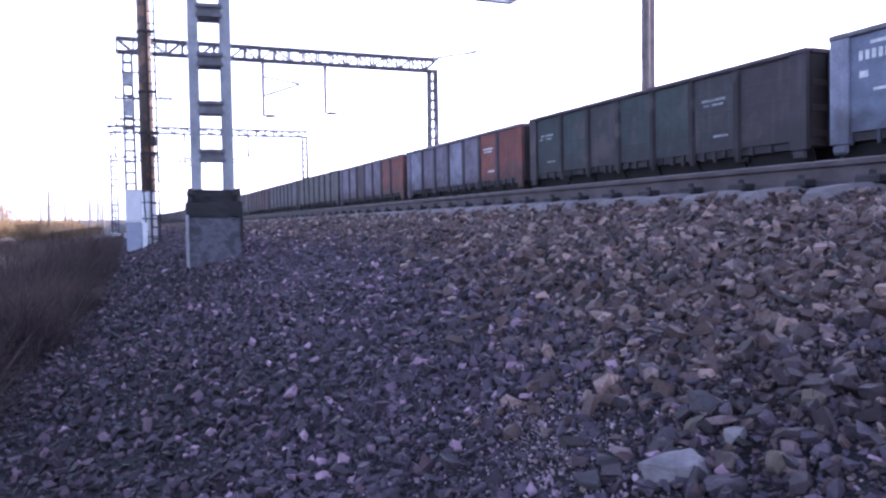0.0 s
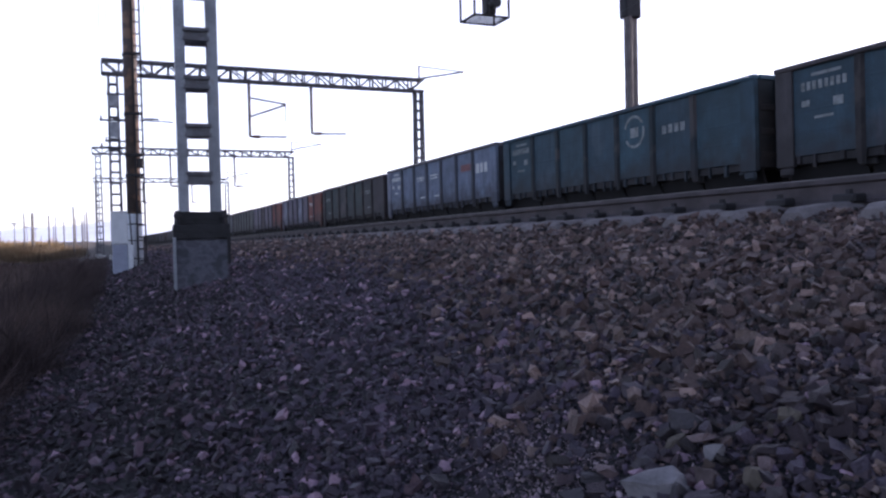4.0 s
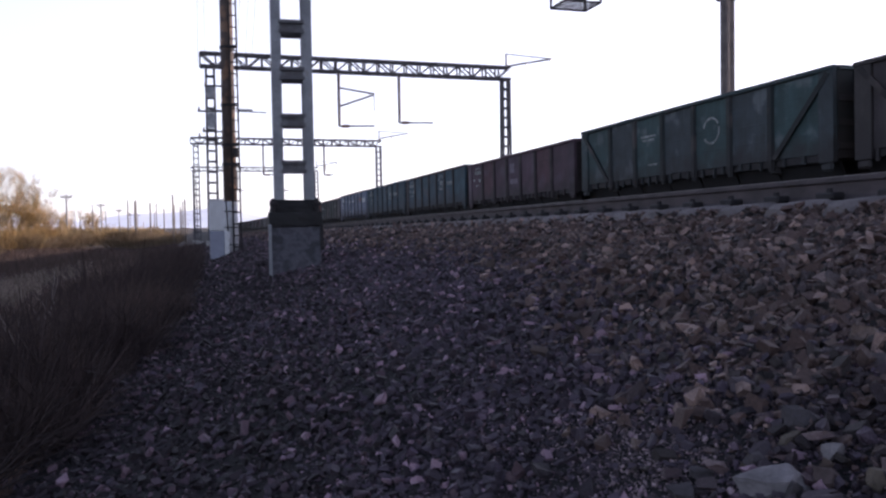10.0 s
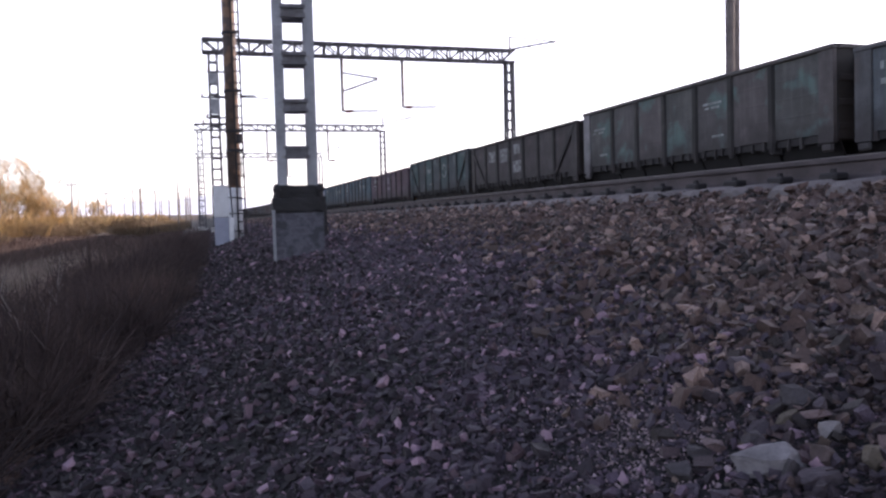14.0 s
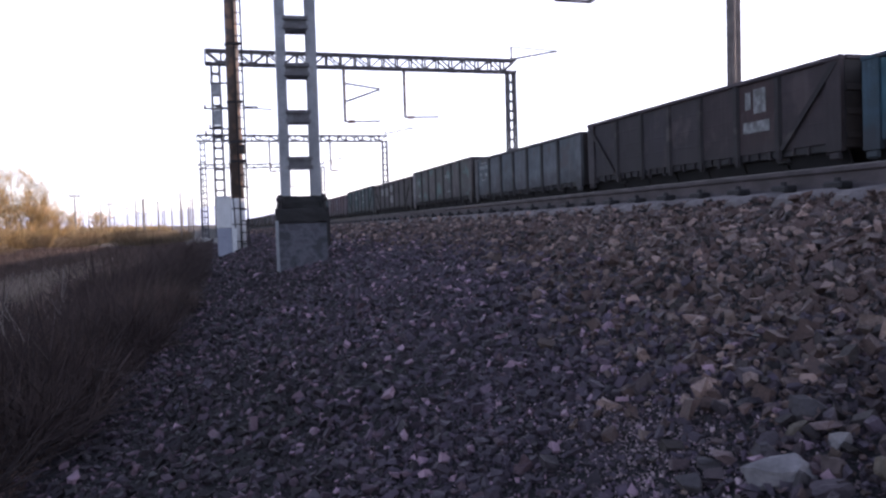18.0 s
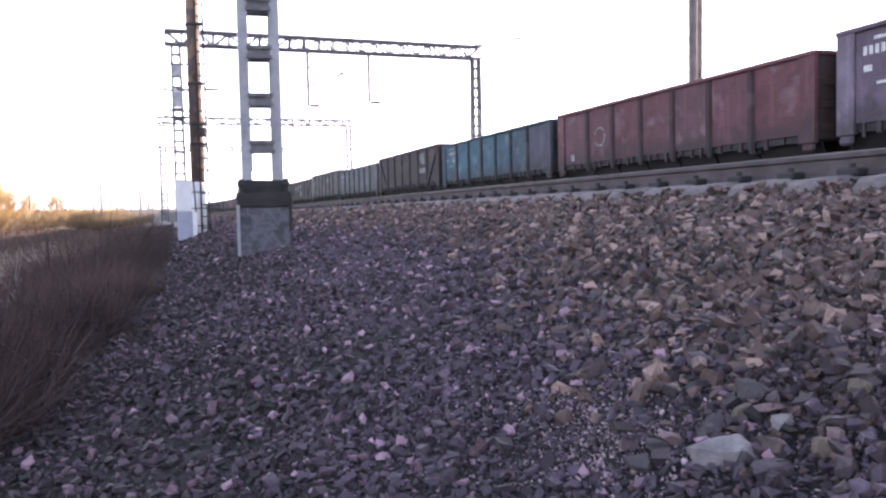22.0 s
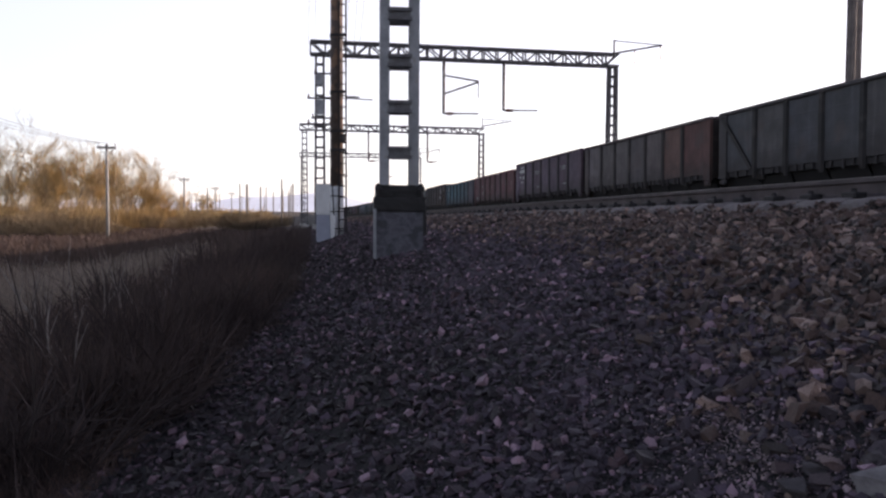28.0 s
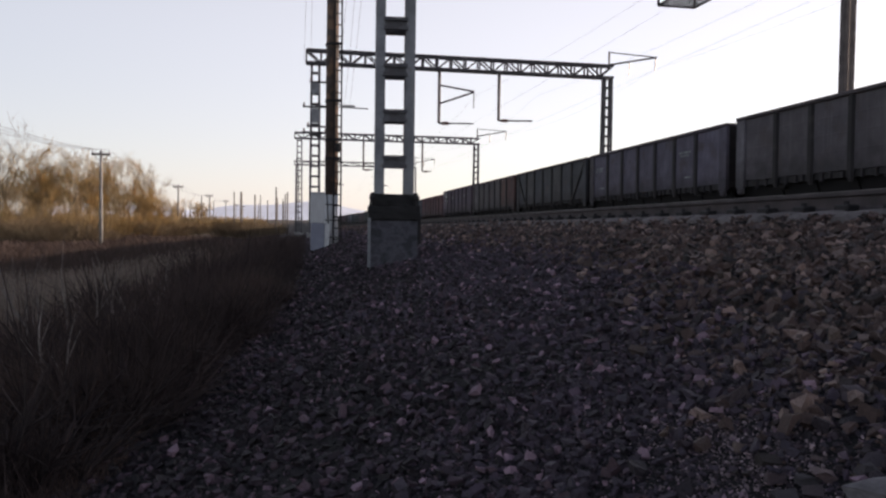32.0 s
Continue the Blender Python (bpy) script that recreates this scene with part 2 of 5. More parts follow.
WHITE_BOX = material("white_cabinet_paint", (0.72, 0.73, 0.75), 0.5, scale=3, grain=40, bump=0.05, dark=0.85)
BLUE_GREY = material("blue_grey_paint", (0.34, 0.36, 0.45), 0.6, scale=3, grain=40, bump=0.05, dark=0.8)
WIRE = material("wire", (0.1, 0.1, 0.1), 0.6, 0.5)
INSULATOR = material("insulator_glaze", (0.2, 0.1, 0.07), 0.3)
TIMBER = material("weathered_timber", (0.34, 0.3, 0.26), 0.9, scale=3, grain=30, bump=0.4)
GREY_POST = material("concrete_post", (0.5, 0.48, 0.45), 0.9, scale=3, grain=30, bump=0.3)
TWIG = material("golden_twigs", (0.85, 0.68, 0.4), 0.9, scale=0.4, grain=10, bump=0.0, random_amount=0.35, island=True, backlit=0.65)
TWIG_DARK = material("brown_twigs", (0.4, 0.3, 0.19), 0.9, scale=0.4, grain=10, bump=0.0, random_amount=0.35, island=True, backlit=0.35)
BRUSH = material("dark_brush", (0.075, 0.05, 0.047), 0.95, scale=0.8, grain=10, bump=0.0, random_amount=0.4, island=True)
FIELD_GRASS = material("pale_field_grass", (0.25, 0.215, 0.165), 0.95, scale=0.5, grain=10, bump=0.0, random_amount=0.35, island=True, backlit=0.3)
DARK_GRASS = material("dark_grass", (0.2, 0.135, 0.114), 0.95, scale=0.8, grain=10, bump=0.0, random_amount=0.3, island=True, backlit=0.3)
DRY_GRASS = material("dry_grass", (0.14, 0.098, 0.084), 0.95, scale=0.8, grain=10, bump=0.0, random_amount=0.25, island=True, backlit=0.3)
TAN_GRASS = material("tan_bank_grass", (0.26, 0.19, 0.155), 0.95, scale=0.8, grain=10, bump=0.0, random_amount=0.25, island=True, backlit=0.3)
# pale colour stands in for skylight on the weed tops
PLUME = material("lit_tip_plume", (0.5, 0.41, 0.35), 0.95, scale=0.8, grain=10, bump=0.0, random_amount=0.3, island=True, backlit=0.4)
WEED = material("brown_weed", (0.17, 0.115, 0.097), 0.95, scale=0.8, grain=10, bump=0.0, random_amount=0.4, island=True, backlit=0.2)
PALE_STEM = material("pale_stem", (0.36, 0.31, 0.28), 0.8, scale=8, grain=50)
PALE_ROCK = material("pale_rock", (0.27, 0.245, 0.255), 0.9, scale=14, grain=90, bump=0.25, stain=(0.2, 0.18, 0.18), stain_scale=9, stain_cut=0.6)
ROCK = material("grey_rock", (0.085, 0.073, 0.08), 0.9, scale=14, grain=120, bump=0.25)
BUFF_ROCK = material("buff_rock", (0.17, 0.135, 0.105), 0.9, scale=14, grain=120, bump=0.25)
BROWN_ROCK = material("brown_rock", (0.1, 0.07, 0.066), 0.9, scale=14, grain=120, bump=0.25)
HILL = material("haze_glow_hill", (0.5, 0.58, 0.68), 1.0, scale=0.004, grain=0.02, bump=0.0, dark=0.9)
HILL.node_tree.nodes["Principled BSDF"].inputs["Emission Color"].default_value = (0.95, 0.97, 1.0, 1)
HILL.node_tree.nodes["Principled BSDF"].inputs["Emission Strength"].default_value = 0.33  # a glow put in for the bright haze before them
WHITE_MARK = material("white_stencil_paint", (0.75, 0.75, 0.74), 0.7, scale=9, grain=60, bump=0.0, dark=0.7)
RED_MARK = material("red_stencil_paint", (0.3, 0.12, 0.12), 0.7, scale=9, grain=60, bump=0.0)


# ---- mesh tools ----
class Geo:
    """Vertices and faces of one mesh."""

    def __init__(self):
        self.v, self.f = [], []

    def add(self, verts, faces):
        n = len(self.v)
        self.v += [tuple(p) for p in verts]
        self.f += [tuple(i + n for i in f) for f in faces]
        return self

    def box(self, x0, x1, y0, y1, z0, z1, bevel=0.0):
        lo, hi = (x0, y0, z0), (x1, y1, z1)
        if bevel <= 0:
            verts = [((x0, x1)[i & 1], (y0, y1)[i >> 1 & 1], (z0, z1)[i >> 2]) for i in range(8)]
            return self.add(verts, [(0, 2, 3, 1), (4, 5, 7, 6), (0, 1, 5, 4), (2, 6, 7, 3), (0, 4, 6, 2), (1, 3, 7, 5)])
        b = min(bevel, 0.45 * min(x1 - x0, y1 - y0, z1 - z0))
        verts, index = [], {}
        for i in range(8):
            s = [i & 1, i >> 1 & 1, i >> 2]
            for a in range(3):
                p = [(hi[k] - (0 if k == a else b)) if s[k] else (lo[k] + (0 if k == a else b)) for k in range(3)]
                index[i, a] = len(verts)
                verts.append(p)
        faces = []
        for a in range(3):
            u, w = (a + 1) % 3, (a + 2) % 3
            for s in (0, 1):
                ring = [(s << a) | (p << u) | (q << w) for p, q in ((0, 0), (1, 0), (1, 1), (0, 1))]
                loop = [index[i, a] for i in ring]
                faces.append(tuple(loop if s else loop[::-1]))
            for p in (0, 1):
                for q in (0, 1):
                    i, j = (p << u) | (q << w), (1 << a) | (p << u) | (q << w)
                    loop = [index[i, u], index[j, u], index[j, w], index[i, w]]
                    faces.append(tuple(loop if p != q else loop[::-1]))
        for i in range(8):
            loop = [index[i, 0], index[i, 1], index[i, 2]]
            faces.append(tuple(loop if (bin(i).count("1") % 2) else loop[::-1]))
        return self.add(verts, faces)

    def tube(self, p, q, r0, r1=None, n=6):
        r1 = r0 if r1 is None else r1
        p, q = Vector(p), Vector(q)
        d = (q - p).normalized()
        a = d.orthogonal().normalized()
        b = d.cross(a)
        verts = [c + r * (math.cos(6.28319 * i / n) * a + math.sin(6.28319 * i / n) * b) for c, r in ((p, r0), (q, r1)) for i in range(n)]
        faces = [(i, (i + 1) % n, n + (i + 1) % n, n + i) for i in range(n)]
        return self.add(verts, faces + [tuple(range(n))[::-1], tuple(range(n, 2 * n))])

    def bar(self, p, q, w, h=None):
        """A flat or square bar from p to q."""
        h = w if h is None else h
        p, q = Vector(p), Vector(q)
        d = (q - p).normalized()
        a = d.cross(Vector((0, 0, 1)))
        a = a.normalized() if a.length > 0.05 else Vector((1, 0, 0))
        b = d.cross(a)
        verts = [c + i * a * w / 2 + j * b * h / 2 for c in (p, q) for i, j in ((-1, -1), (1, -1), (1, 1), (-1, 1))]
        return self.add(verts, [(0, 1, 5, 4), (1, 2, 6, 5), (2, 3, 7, 6), (3, 0, 4, 7), (3, 2, 1, 0), (4, 5, 6, 7)])

    def cable(self, points, radius, n=4):
        """A thin round cable through points."""
        rings = []
        for i, p in enumerate(points):
            d = (Vector(points[min(i + 1, len(points) - 1)]) - Vector(points[max(i - 1, 0)])).normalized()
            a = d.cross(Vector((0, 0, 1))).normalized()
            b = d.cross(a)
            rings += [Vector(p) + radius * (math.cos(6.28319 * k / n) * a + math.sin(6.28319 * k / n) * b) for k in range(n)]
        m = len(points)
        faces = [(i * n + k, i * n + (k + 1) % n, (i + 1) * n + (k + 1) % n, (i + 1) * n + k) for i in range(m - 1) for k in range(n)]
        return self.add(rings, faces + [tuple(range(n))[::-1], tuple(range((m - 1) * n, m * n))])

    def prism(self, outline, line):
        """An outline of (x, z) swept along points (dx, y, dz)."""
        n = len(outline)
        verts = [(x + dx, y, z + dz) for dx, y, dz in line for x, z in outline]
        faces = [(k * n + i, k * n + (i + 1) % n, (k + 1) * n + (i + 1) % n, (k + 1) * n + i) for k in range(len(line) - 1) for i in range(n)]
        return self.add(verts, faces + [tuple(range(n))[::-1], tuple(range((len(line) - 1) * n, len(line) * n))])

    def mesh(self, name, mat, smooth=False):
        m = bpy.data.meshes.new(name)
        m.from_pydata(self.v, [], self.f)
        m.materials.append(mat)
        if smooth:
            m.polygons.foreach_set("use_smooth", [True] * len(m.polygons))
        bm = bmesh.new()
        bm.from_mesh(m)
        bmesh.ops.recalc_face_normals(bm, faces=bm.faces)
        bm.to_mesh(m)
        bm.free()
        return m


def part(name, geo, mat, parent, label="", at=None, smooth=False):
    """One mesh object under a thing or a part; geo may be a ready mesh."""
    ob = new(name, geo.mesh(name, mat, smooth) if isinstance(geo, Geo) else geo)
    ob.parent = parent
    if at is not None:
        ob.matrix_basis = at
    return tagged(ob, label)


def thing(name, label, category, at=None, group="", kind=""):
    ob = new(name)
    if at is not None:
        ob.matrix_basis = at
    return tagged(ob, label, category, group, kind)


def sheet_mesh(name, xs, ys, height, mats, pick):
    """A height field over the grid xs, ys; pick(x, y) gives the material's index."""
    nx, ny = len(xs), len(ys)
    gx, gy = np.meshgrid(xs, ys)
    gz = height(gx, gy)
    m = bpy.data.meshes.new(name)
    i = np.arange((ny - 1) * (nx - 1))
    a = (i // (nx - 1)) * nx + i % (nx - 1)
    quads = np.stack([a, a + 1, a + nx + 1, a + nx], 1)
    m.from_pydata(np.stack([gx.ravel(), gy.ravel(), gz.ravel()], 1).tolist(), [], quads.tolist())
    for k in mats:
        m.materials.append(k)
    cx = (gx[:-1, :-1] + gx[1:, 1:]) / 2
    cy = (gy[:-1, :-1] + gy[1:, 1:]) / 2
    m.polygons.foreach_set("material_index", pick(cx, cy).astype(int).ravel())
    m.polygons.foreach_set("use_smooth", [True] * len(m.polygons))
    return m


# ---- the lie of the land: x across the track, y along it, the track falls gently away ----
FALL = -0.0116
NEAR_TRACK, TRAIN_TRACK = 5.2, 16.73
RAIL_TOP, TRAIN_RAIL_TOP = 0.35, 0.45
FIELD = -2.6


def fall(y):
    y = np.asarray(y, float)
    return FALL * np.where(y < 170, y, 170 + 60 * (1 - np.exp(-(np.maximum(y, 170) - 170) / 60)))


PROFILE_X = [-4000, -9, -6.5, -1.2, 0.3, 1.3, 2.2, 3.2, 3.55, 3.78, 3.92, 6.4, 6.7, 7.6, 14.4, 15.2, 18.3, 19.2, 21.5, 28, 4000]
PROFILE_Z = [FIELD, FIELD, -2.5, -1.2, -0.77, -0.49, -0.27, -0.035, 0.015, 0.03, 0.1, 0.1, 0.055, 0.02, 0.1, 0.23, 0.23, 0.05, -0.3, FIELD, FIELD]


def gravel_edge(y):
    """How far the stones reach down the bank."""
    return np.interp(y, [0, 2, 3.3, 4.4, 5.7, 7, 9.5, 13.8, 18, 41, 80], [-1.5, -1.2, -0.87, -0.7, -0.47, -0.32, -0.07, 0.12, 0.18, 0.5, 0.55]) + 0.07 * np.sin(np.asarray(y) * 2.9) + 0.05 * np.sin(np.asarray(y) * 7.3)


def coarse_edge(y):
    """Where the fine gravel gives way to coarse ballast."""
    return np.interp(y, [0, 1.2, 1.62, 2.2, 2.8, 3.7, 6, 15, 80], [1.05, 1.1, 1.25, 1.42, 1.58, 1.82, 2.4, 2.5, 2.5])


def ground_height(x, y):
    x, y = np.asarray(x, float), np.asarray(y, float)
    share = np.clip((x + 9) / 8, 0, 1) * np.clip((28 - x) / 6, 0, 1)
    z = np.interp(x, PROFILE_X, PROFILE_Z) + share * fall(y)
    away = np.clip((-x - 8) / 20, 0, 1)
    return z + away * (0.18 * np.sin(x * 0.11 + y * 0.05) + 0.12 * np.sin(y * 0.13 - x * 0.07)) + 0.02 * np.sin(x * 3.1 + y * 1.7) * np.clip(1 - np.abs(x - 1) / 4, 0, 1)


def spaced(lo, hi, first, growth):
    out, step = [lo], first
    while out[-1] + step < hi:
        out.append(out[-1] + step)
        step *= growth
    return out + [hi]


xs = sorted({round(v, 3) for v in [-v for v in spaced(1.8, 4000, 0.25, 1.12)] + list(np.arange(-1.8, 7.8, 0.15)) + [3.78, 3.92] + spaced(7.8, 30, 0.4, 1.03) + spaced(30, 4000, 2, 1.25)})
ys = sorted({round(v, 3) for v in list(np.arange(-20, 30, 0.4)) + spaced(30, 4500, 0.6, 1.05) + [-v for v in spaced(20, 4000, 1, 1.25)]})
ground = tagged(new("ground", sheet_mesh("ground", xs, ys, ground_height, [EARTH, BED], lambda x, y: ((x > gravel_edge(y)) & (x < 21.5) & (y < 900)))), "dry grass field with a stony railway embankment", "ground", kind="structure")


# ---- crushed stone ----
def stone_shapes(rng, count):
    """Angular crushed stones: a skewed, flattened block each."""
    v = np.array([((-1, 1)[i & 1], (-1, 1)[i >> 1 & 1], (-1, 1)[i >> 2]) for i in range(8)], float)
    faces = np.array([(0, 2, 3), (0, 3, 1), (4, 5, 7), (4, 7, 6), (0, 1, 5), (0, 5, 4), (2, 6, 7), (2, 7, 3), (0, 4, 6), (0, 6, 2), (1, 3, 7), (1, 7, 5)])
    shapes = []
    for _ in range(count):
        s = v * rng.uniform(0.35, 1.05, (8, 3)) + rng.normal(0, 0.1, (8, 3))
        shapes.append(s * rng.uniform((0.9, 0.65, 0.35), (1.4, 1.05, 0.75)))
    return np.array(shapes), faces


def scatter(name, label, mat, areas, seed, kind, pieces=0, piece_mat=None, within=None):
    """Stones strewn on the ground; areas: (x0, x1, y0, y1, spacing, smallest, largest).
    The largest ones within a stretch (x0, x1, y0, y1) become pieces of their own."""
    rng = np.random.default_rng(seed)
    shapes, faces = stone_shapes(rng, 40)
    all_v, all_f, n, loose = [], [], 0, []
    for x0, x1, y0, y1, step, small, large in areas:
        gx, gy = np.meshgrid(np.arange(x0, x1, step), np.arange(y0, y1, step))
        x = gx.ravel() + rng.uniform(-0.5, 0.5, gx.size) * step
        y = gy.ravel() + rng.uniform(-0.5, 0.5, gx.size) * step
        near_edge = gravel_edge(y)
        share = np.clip((x - coarse_edge(y) - 0.1 * np.sin(y * 5 + 2 * x)) / 0.75 + 0.5, 0, 1)
        # the fine gravel turns to a darker palette towards the bank's low edge
        fine_share = np.clip((x - np.interp(y, [0, 3, 6, 12, 30], [-0.55, -0.25, 0.2, 0.9, 1.3]) + 0.25 * np.sin(y * 1.3)) / 1.1, 0.1, 1)
        dust = np.exp(-((x - 1.03) / 0.17) ** 2 - ((y - 1.72) / 0.36) ** 2)
        keep = (x > near_edge - 0.15 * rng.random(x.size)) & (rng.random(x.size) < {"coarse": share * (1 - 0.75 * dust), "fine": (1 - 0.75 * share) * fine_share * (1 - 0.55 * dust), "dark_fine": 1 - fine_share, "dust": dust}[kind])
        x, y = x[keep], y[keep]
        size = small + (large - small) * rng.random(x.size) ** (1.7 if kind == "coarse" else 1.9)
        z = ground_height(x, y) + size * rng.uniform(-0.35, 0.55, x.size)
        turn = rng.normal(size=(x.size, 4)) * (0.45, 0.45, 1, 1)
        turn /= np.linalg.norm(turn, axis=1, keepdims=True)
        a, b, c, d = turn[:, 3], turn[:, 0], turn[:, 1], turn[:, 2]
        rot = np.stack([1 - 2 * (c * c + d * d), 2 * (b * c - a * d), 2 * (b * d + a * c), 2 * (b * c + a * d), 1 - 2 * (b * b + d * d), 2 * (c * d - a * b), 2 * (b * d - a * c), 2 * (c * d + a * b), 1 - 2 * (b * b + c * c)], 1).reshape(-1, 3, 3)
        pick = rng.integers(0, len(shapes), x.size)
        if pieces:
            inside = (x > within[0]) & (x < within[1]) & (y > within[2]) & (y < within[3])
            loose += [(size[i], x[i], y[i], z[i], rot[i], pick[i]) for i in np.nonzero(inside)[0]]
            x, y, z, size, rot, pick = x[~inside], y[~inside], z[~inside], size[~inside], rot[~inside], pick[~inside]
        v = np.einsum("nij,nkj->nki", rot, shapes[pick]) * (size / 2)[:, None, None] + np.stack([x, y, z], 1)[:, None]
        all_v.append(v.reshape(-1, 3))
        all_f.append((faces[None] + 8 * np.arange(x.size)[:, None, None]).reshape(-1, 3) + n)
        n += 8 * x.size
    loose.sort(key=lambda q: -q[0])
    for size, x, y, z, rot, pick in loose[pieces:]:
        all_v.append(shapes[pick] @ rot.T * (size / 2) + (x, y, z))
        all_f.append(faces + n)
        n += 8
    v, f = np.concatenate(all_v), np.concatenate(all_f)
    m = bpy.data.meshes.new(name)
    m.vertices.add(len(v))
    m.vertices.foreach_set("co", v.ravel())
    m.loops.add(f.size)
    m.loops.foreach_set("vertex_index", f.ravel())
    m.polygons.add(len(f))
    m.polygons.foreach_set("loop_start", np.arange(0, f.size, 3))
    m.update(calc_edges=True)
    m.shade_flat()
    m.materials.append(mat)
    bed = tagged(new(name, m), label, "gravel", kind="stuff")
    meshes = {}
    for size, x, y, z, rot, pick in loose[:pieces]:
        if pick not in meshes:
            meshes[pick] = bpy.data.meshes.new("stone")
            meshes[pick].from_pydata(shapes[pick].tolist(), [], faces.tolist())
            meshes[pick].materials.append(piece_mat)
        part("stone", meshes[pick], None, bed, at=Matrix.Translation((x, y, z)) @ Matrix(rot.tolist()).to_4x4() @ Matrix.Scale(size / 2, 4))
    return bed


def crib_stones():
    """Ballast heaped between the near track's sleepers."""
    rng = np.random.default_rng(77)
    shapes, faces = stone_shapes(rng, 30)
    g = Geo()
    for n in range(15, 62):
        for _ in range(34):
            x = NEAR_TRACK - 1.37 + float(rng.uniform(-0.04, 0.5))
            y = -7.36 + 0.54 * (n + 0.5) + float(rng.uniform(-0.15, 0.15))
            size = float(rng.uniform(0.03, 0.065))
            z = RAIL_TOP - 0.174 - 0.075 + float(fall(y)) + float(rng.uniform(-0.05, 0.04))
            turn = Euler(rng.uniform(-0.6, 0.6, 3) + (0, 0, float(rng.uniform(0, 6)))).to_matrix()
            g.add([turn @ Vector(c) * (size / 2) + Vector((x, y, z)) for c in shapes[int(rng.integers(30))]], [tuple(int(i) for i in f) for f in faces])
    m = bpy.data.meshes.new("crib_ballast")
    m.from_pydata(g.v, [], g.f)
    m.materials.append(COARSE)
    tagged(new("crib_ballast", m), "coarse ballast heaped between the sleepers", "gravel", kind="stuff")


def strewn_stones():
    scatter("fine_gravel", "bluish grey fine crushed stone on the embankment's lower slope", FINE, [(0.2, 2.1, 0.75, 2.7, 0.0135, 0.007, 0.018), (-1.9, 2.0, 0.7, 3, 0.024, 0.013, 0.046), (-1.5, 2.4, 3, 6, 0.03, 0.017, 0.055), (-1.0, 2.9, 6, 12, 0.042, 0.025, 0.07), (-0.6, 2.9, 12, 28, 0.07, 0.045, 0.1), (-0.5, 2.9, 28, 70, 0.16, 0.1, 0.18), (-1.9, 1.2, -6, 0.7, 0.06, 0.045, 0.08)], 3, "fine")
    scatter("soiled_gravel", "dark fine gravel low on the bank", DARK_FINE, [(-1.9, 0.6, 0.7, 3, 0.024, 0.013, 0.046), (-1.5, 1.4, 3, 6, 0.03, 0.017, 0.055), (-1.0, 2.2, 6, 12, 0.042, 0.025, 0.07), (-0.6, 2.6, 12, 28, 0.07, 0.045, 0.1), (-0.5, 2.6, 28, 70, 0.16, 0.1, 0.18)], 7, "dark_fine")
    scatter("slate_ballast", "grey and mauve coarse ballast low on the slope", NEAR_STONE, [(0.9, 2.0, 0.5, 1.65, 0.028, 0.016, 0.058)], 9, "coarse", 300, NEAR_STONE_PIECE, (0.9, 1.6, 0.9, 1.65))
    scatter("dusty_grit", "pale dusty grit between the stones", DUST, [(0.6, 1.5, 0.9, 2.6, 0.0085, 0.005, 0.014)], 8, "dust")
    scatter("coarse_ballast", "brownish grey coarse ballast below the rails", COARSE, [(0.9, 3.9, 0.5, 2.6, 0.026, 0.012, 0.035), (2.0, 3.9, 0.5, 1.65, 0.029, 0.017, 0.062), (0.95, 3.9, 1.65, 2.6, 0.03, 0.017, 0.066), (0.8, 4.3, -6, 0.5, 0.07, 0.05, 0.09), (1.1, 3.9, 2.6, 6, 0.032, 0.018, 0.068), (1.6, 3.9, 6, 12, 0.04, 0.025, 0.078), (3.85, 4.36, 0.6, 12, 0.042, 0.025, 0.055), (4.6, 6.5, 0.6, 12, 0.08, 0.03, 0.07), (2.0, 4.4, 12, 28, 0.07, 0.045, 0.11), (2.0, 4.3, 28, 70, 0.16, 0.1, 0.18)], 4, "coarse", 300, COARSE_PIECE, (1.0, 2.4, 1.3, 2.6))


# ---- railway track ----
def along(y0, y1, step):
    ys = list(np.arange(y0, y1, step)) + [y1]
    return [(0, float(y), float(fall(y))) for y in ys]


def rail(x, top, name):
    """A flat-bottomed rail: foot, web and head."""
    ob = thing(name, "rusty flat-bottomed steel rail with a worn bright head", "rail", group="rails", kind="structure")
    foot = [(-0.075, -0.18), (0.075, -0.18), (0.075, -0.168), (0.02, -0.15), (0.01, -0.13), (0.01, -0.05), (0.036, -0.04), (0.036, -0.009), (-0.036, -0.009), (-0.036, -0.04), (-0.01, -0.05), (-0.01, -0.13), (-0.02, -0.15), (-0.075, -0.168)]
    head = [(-0.0355, -0.0088), (0.0355, -0.0088), (0.035, -0.003), (0.025, 0.0), (-0.025, 0.0), (-0.035, -0.003)]
    line = along(-60, 420, 4.0)
    part("rail_web", Geo().prism([(x + a, top + b) for a, b in foot], line), RAIL_STEEL, ob)
    part("rail_head", Geo().prism([(x + a, top + b) for a, b in head], line), RAIL_HEAD, ob, "worn bright running surface")


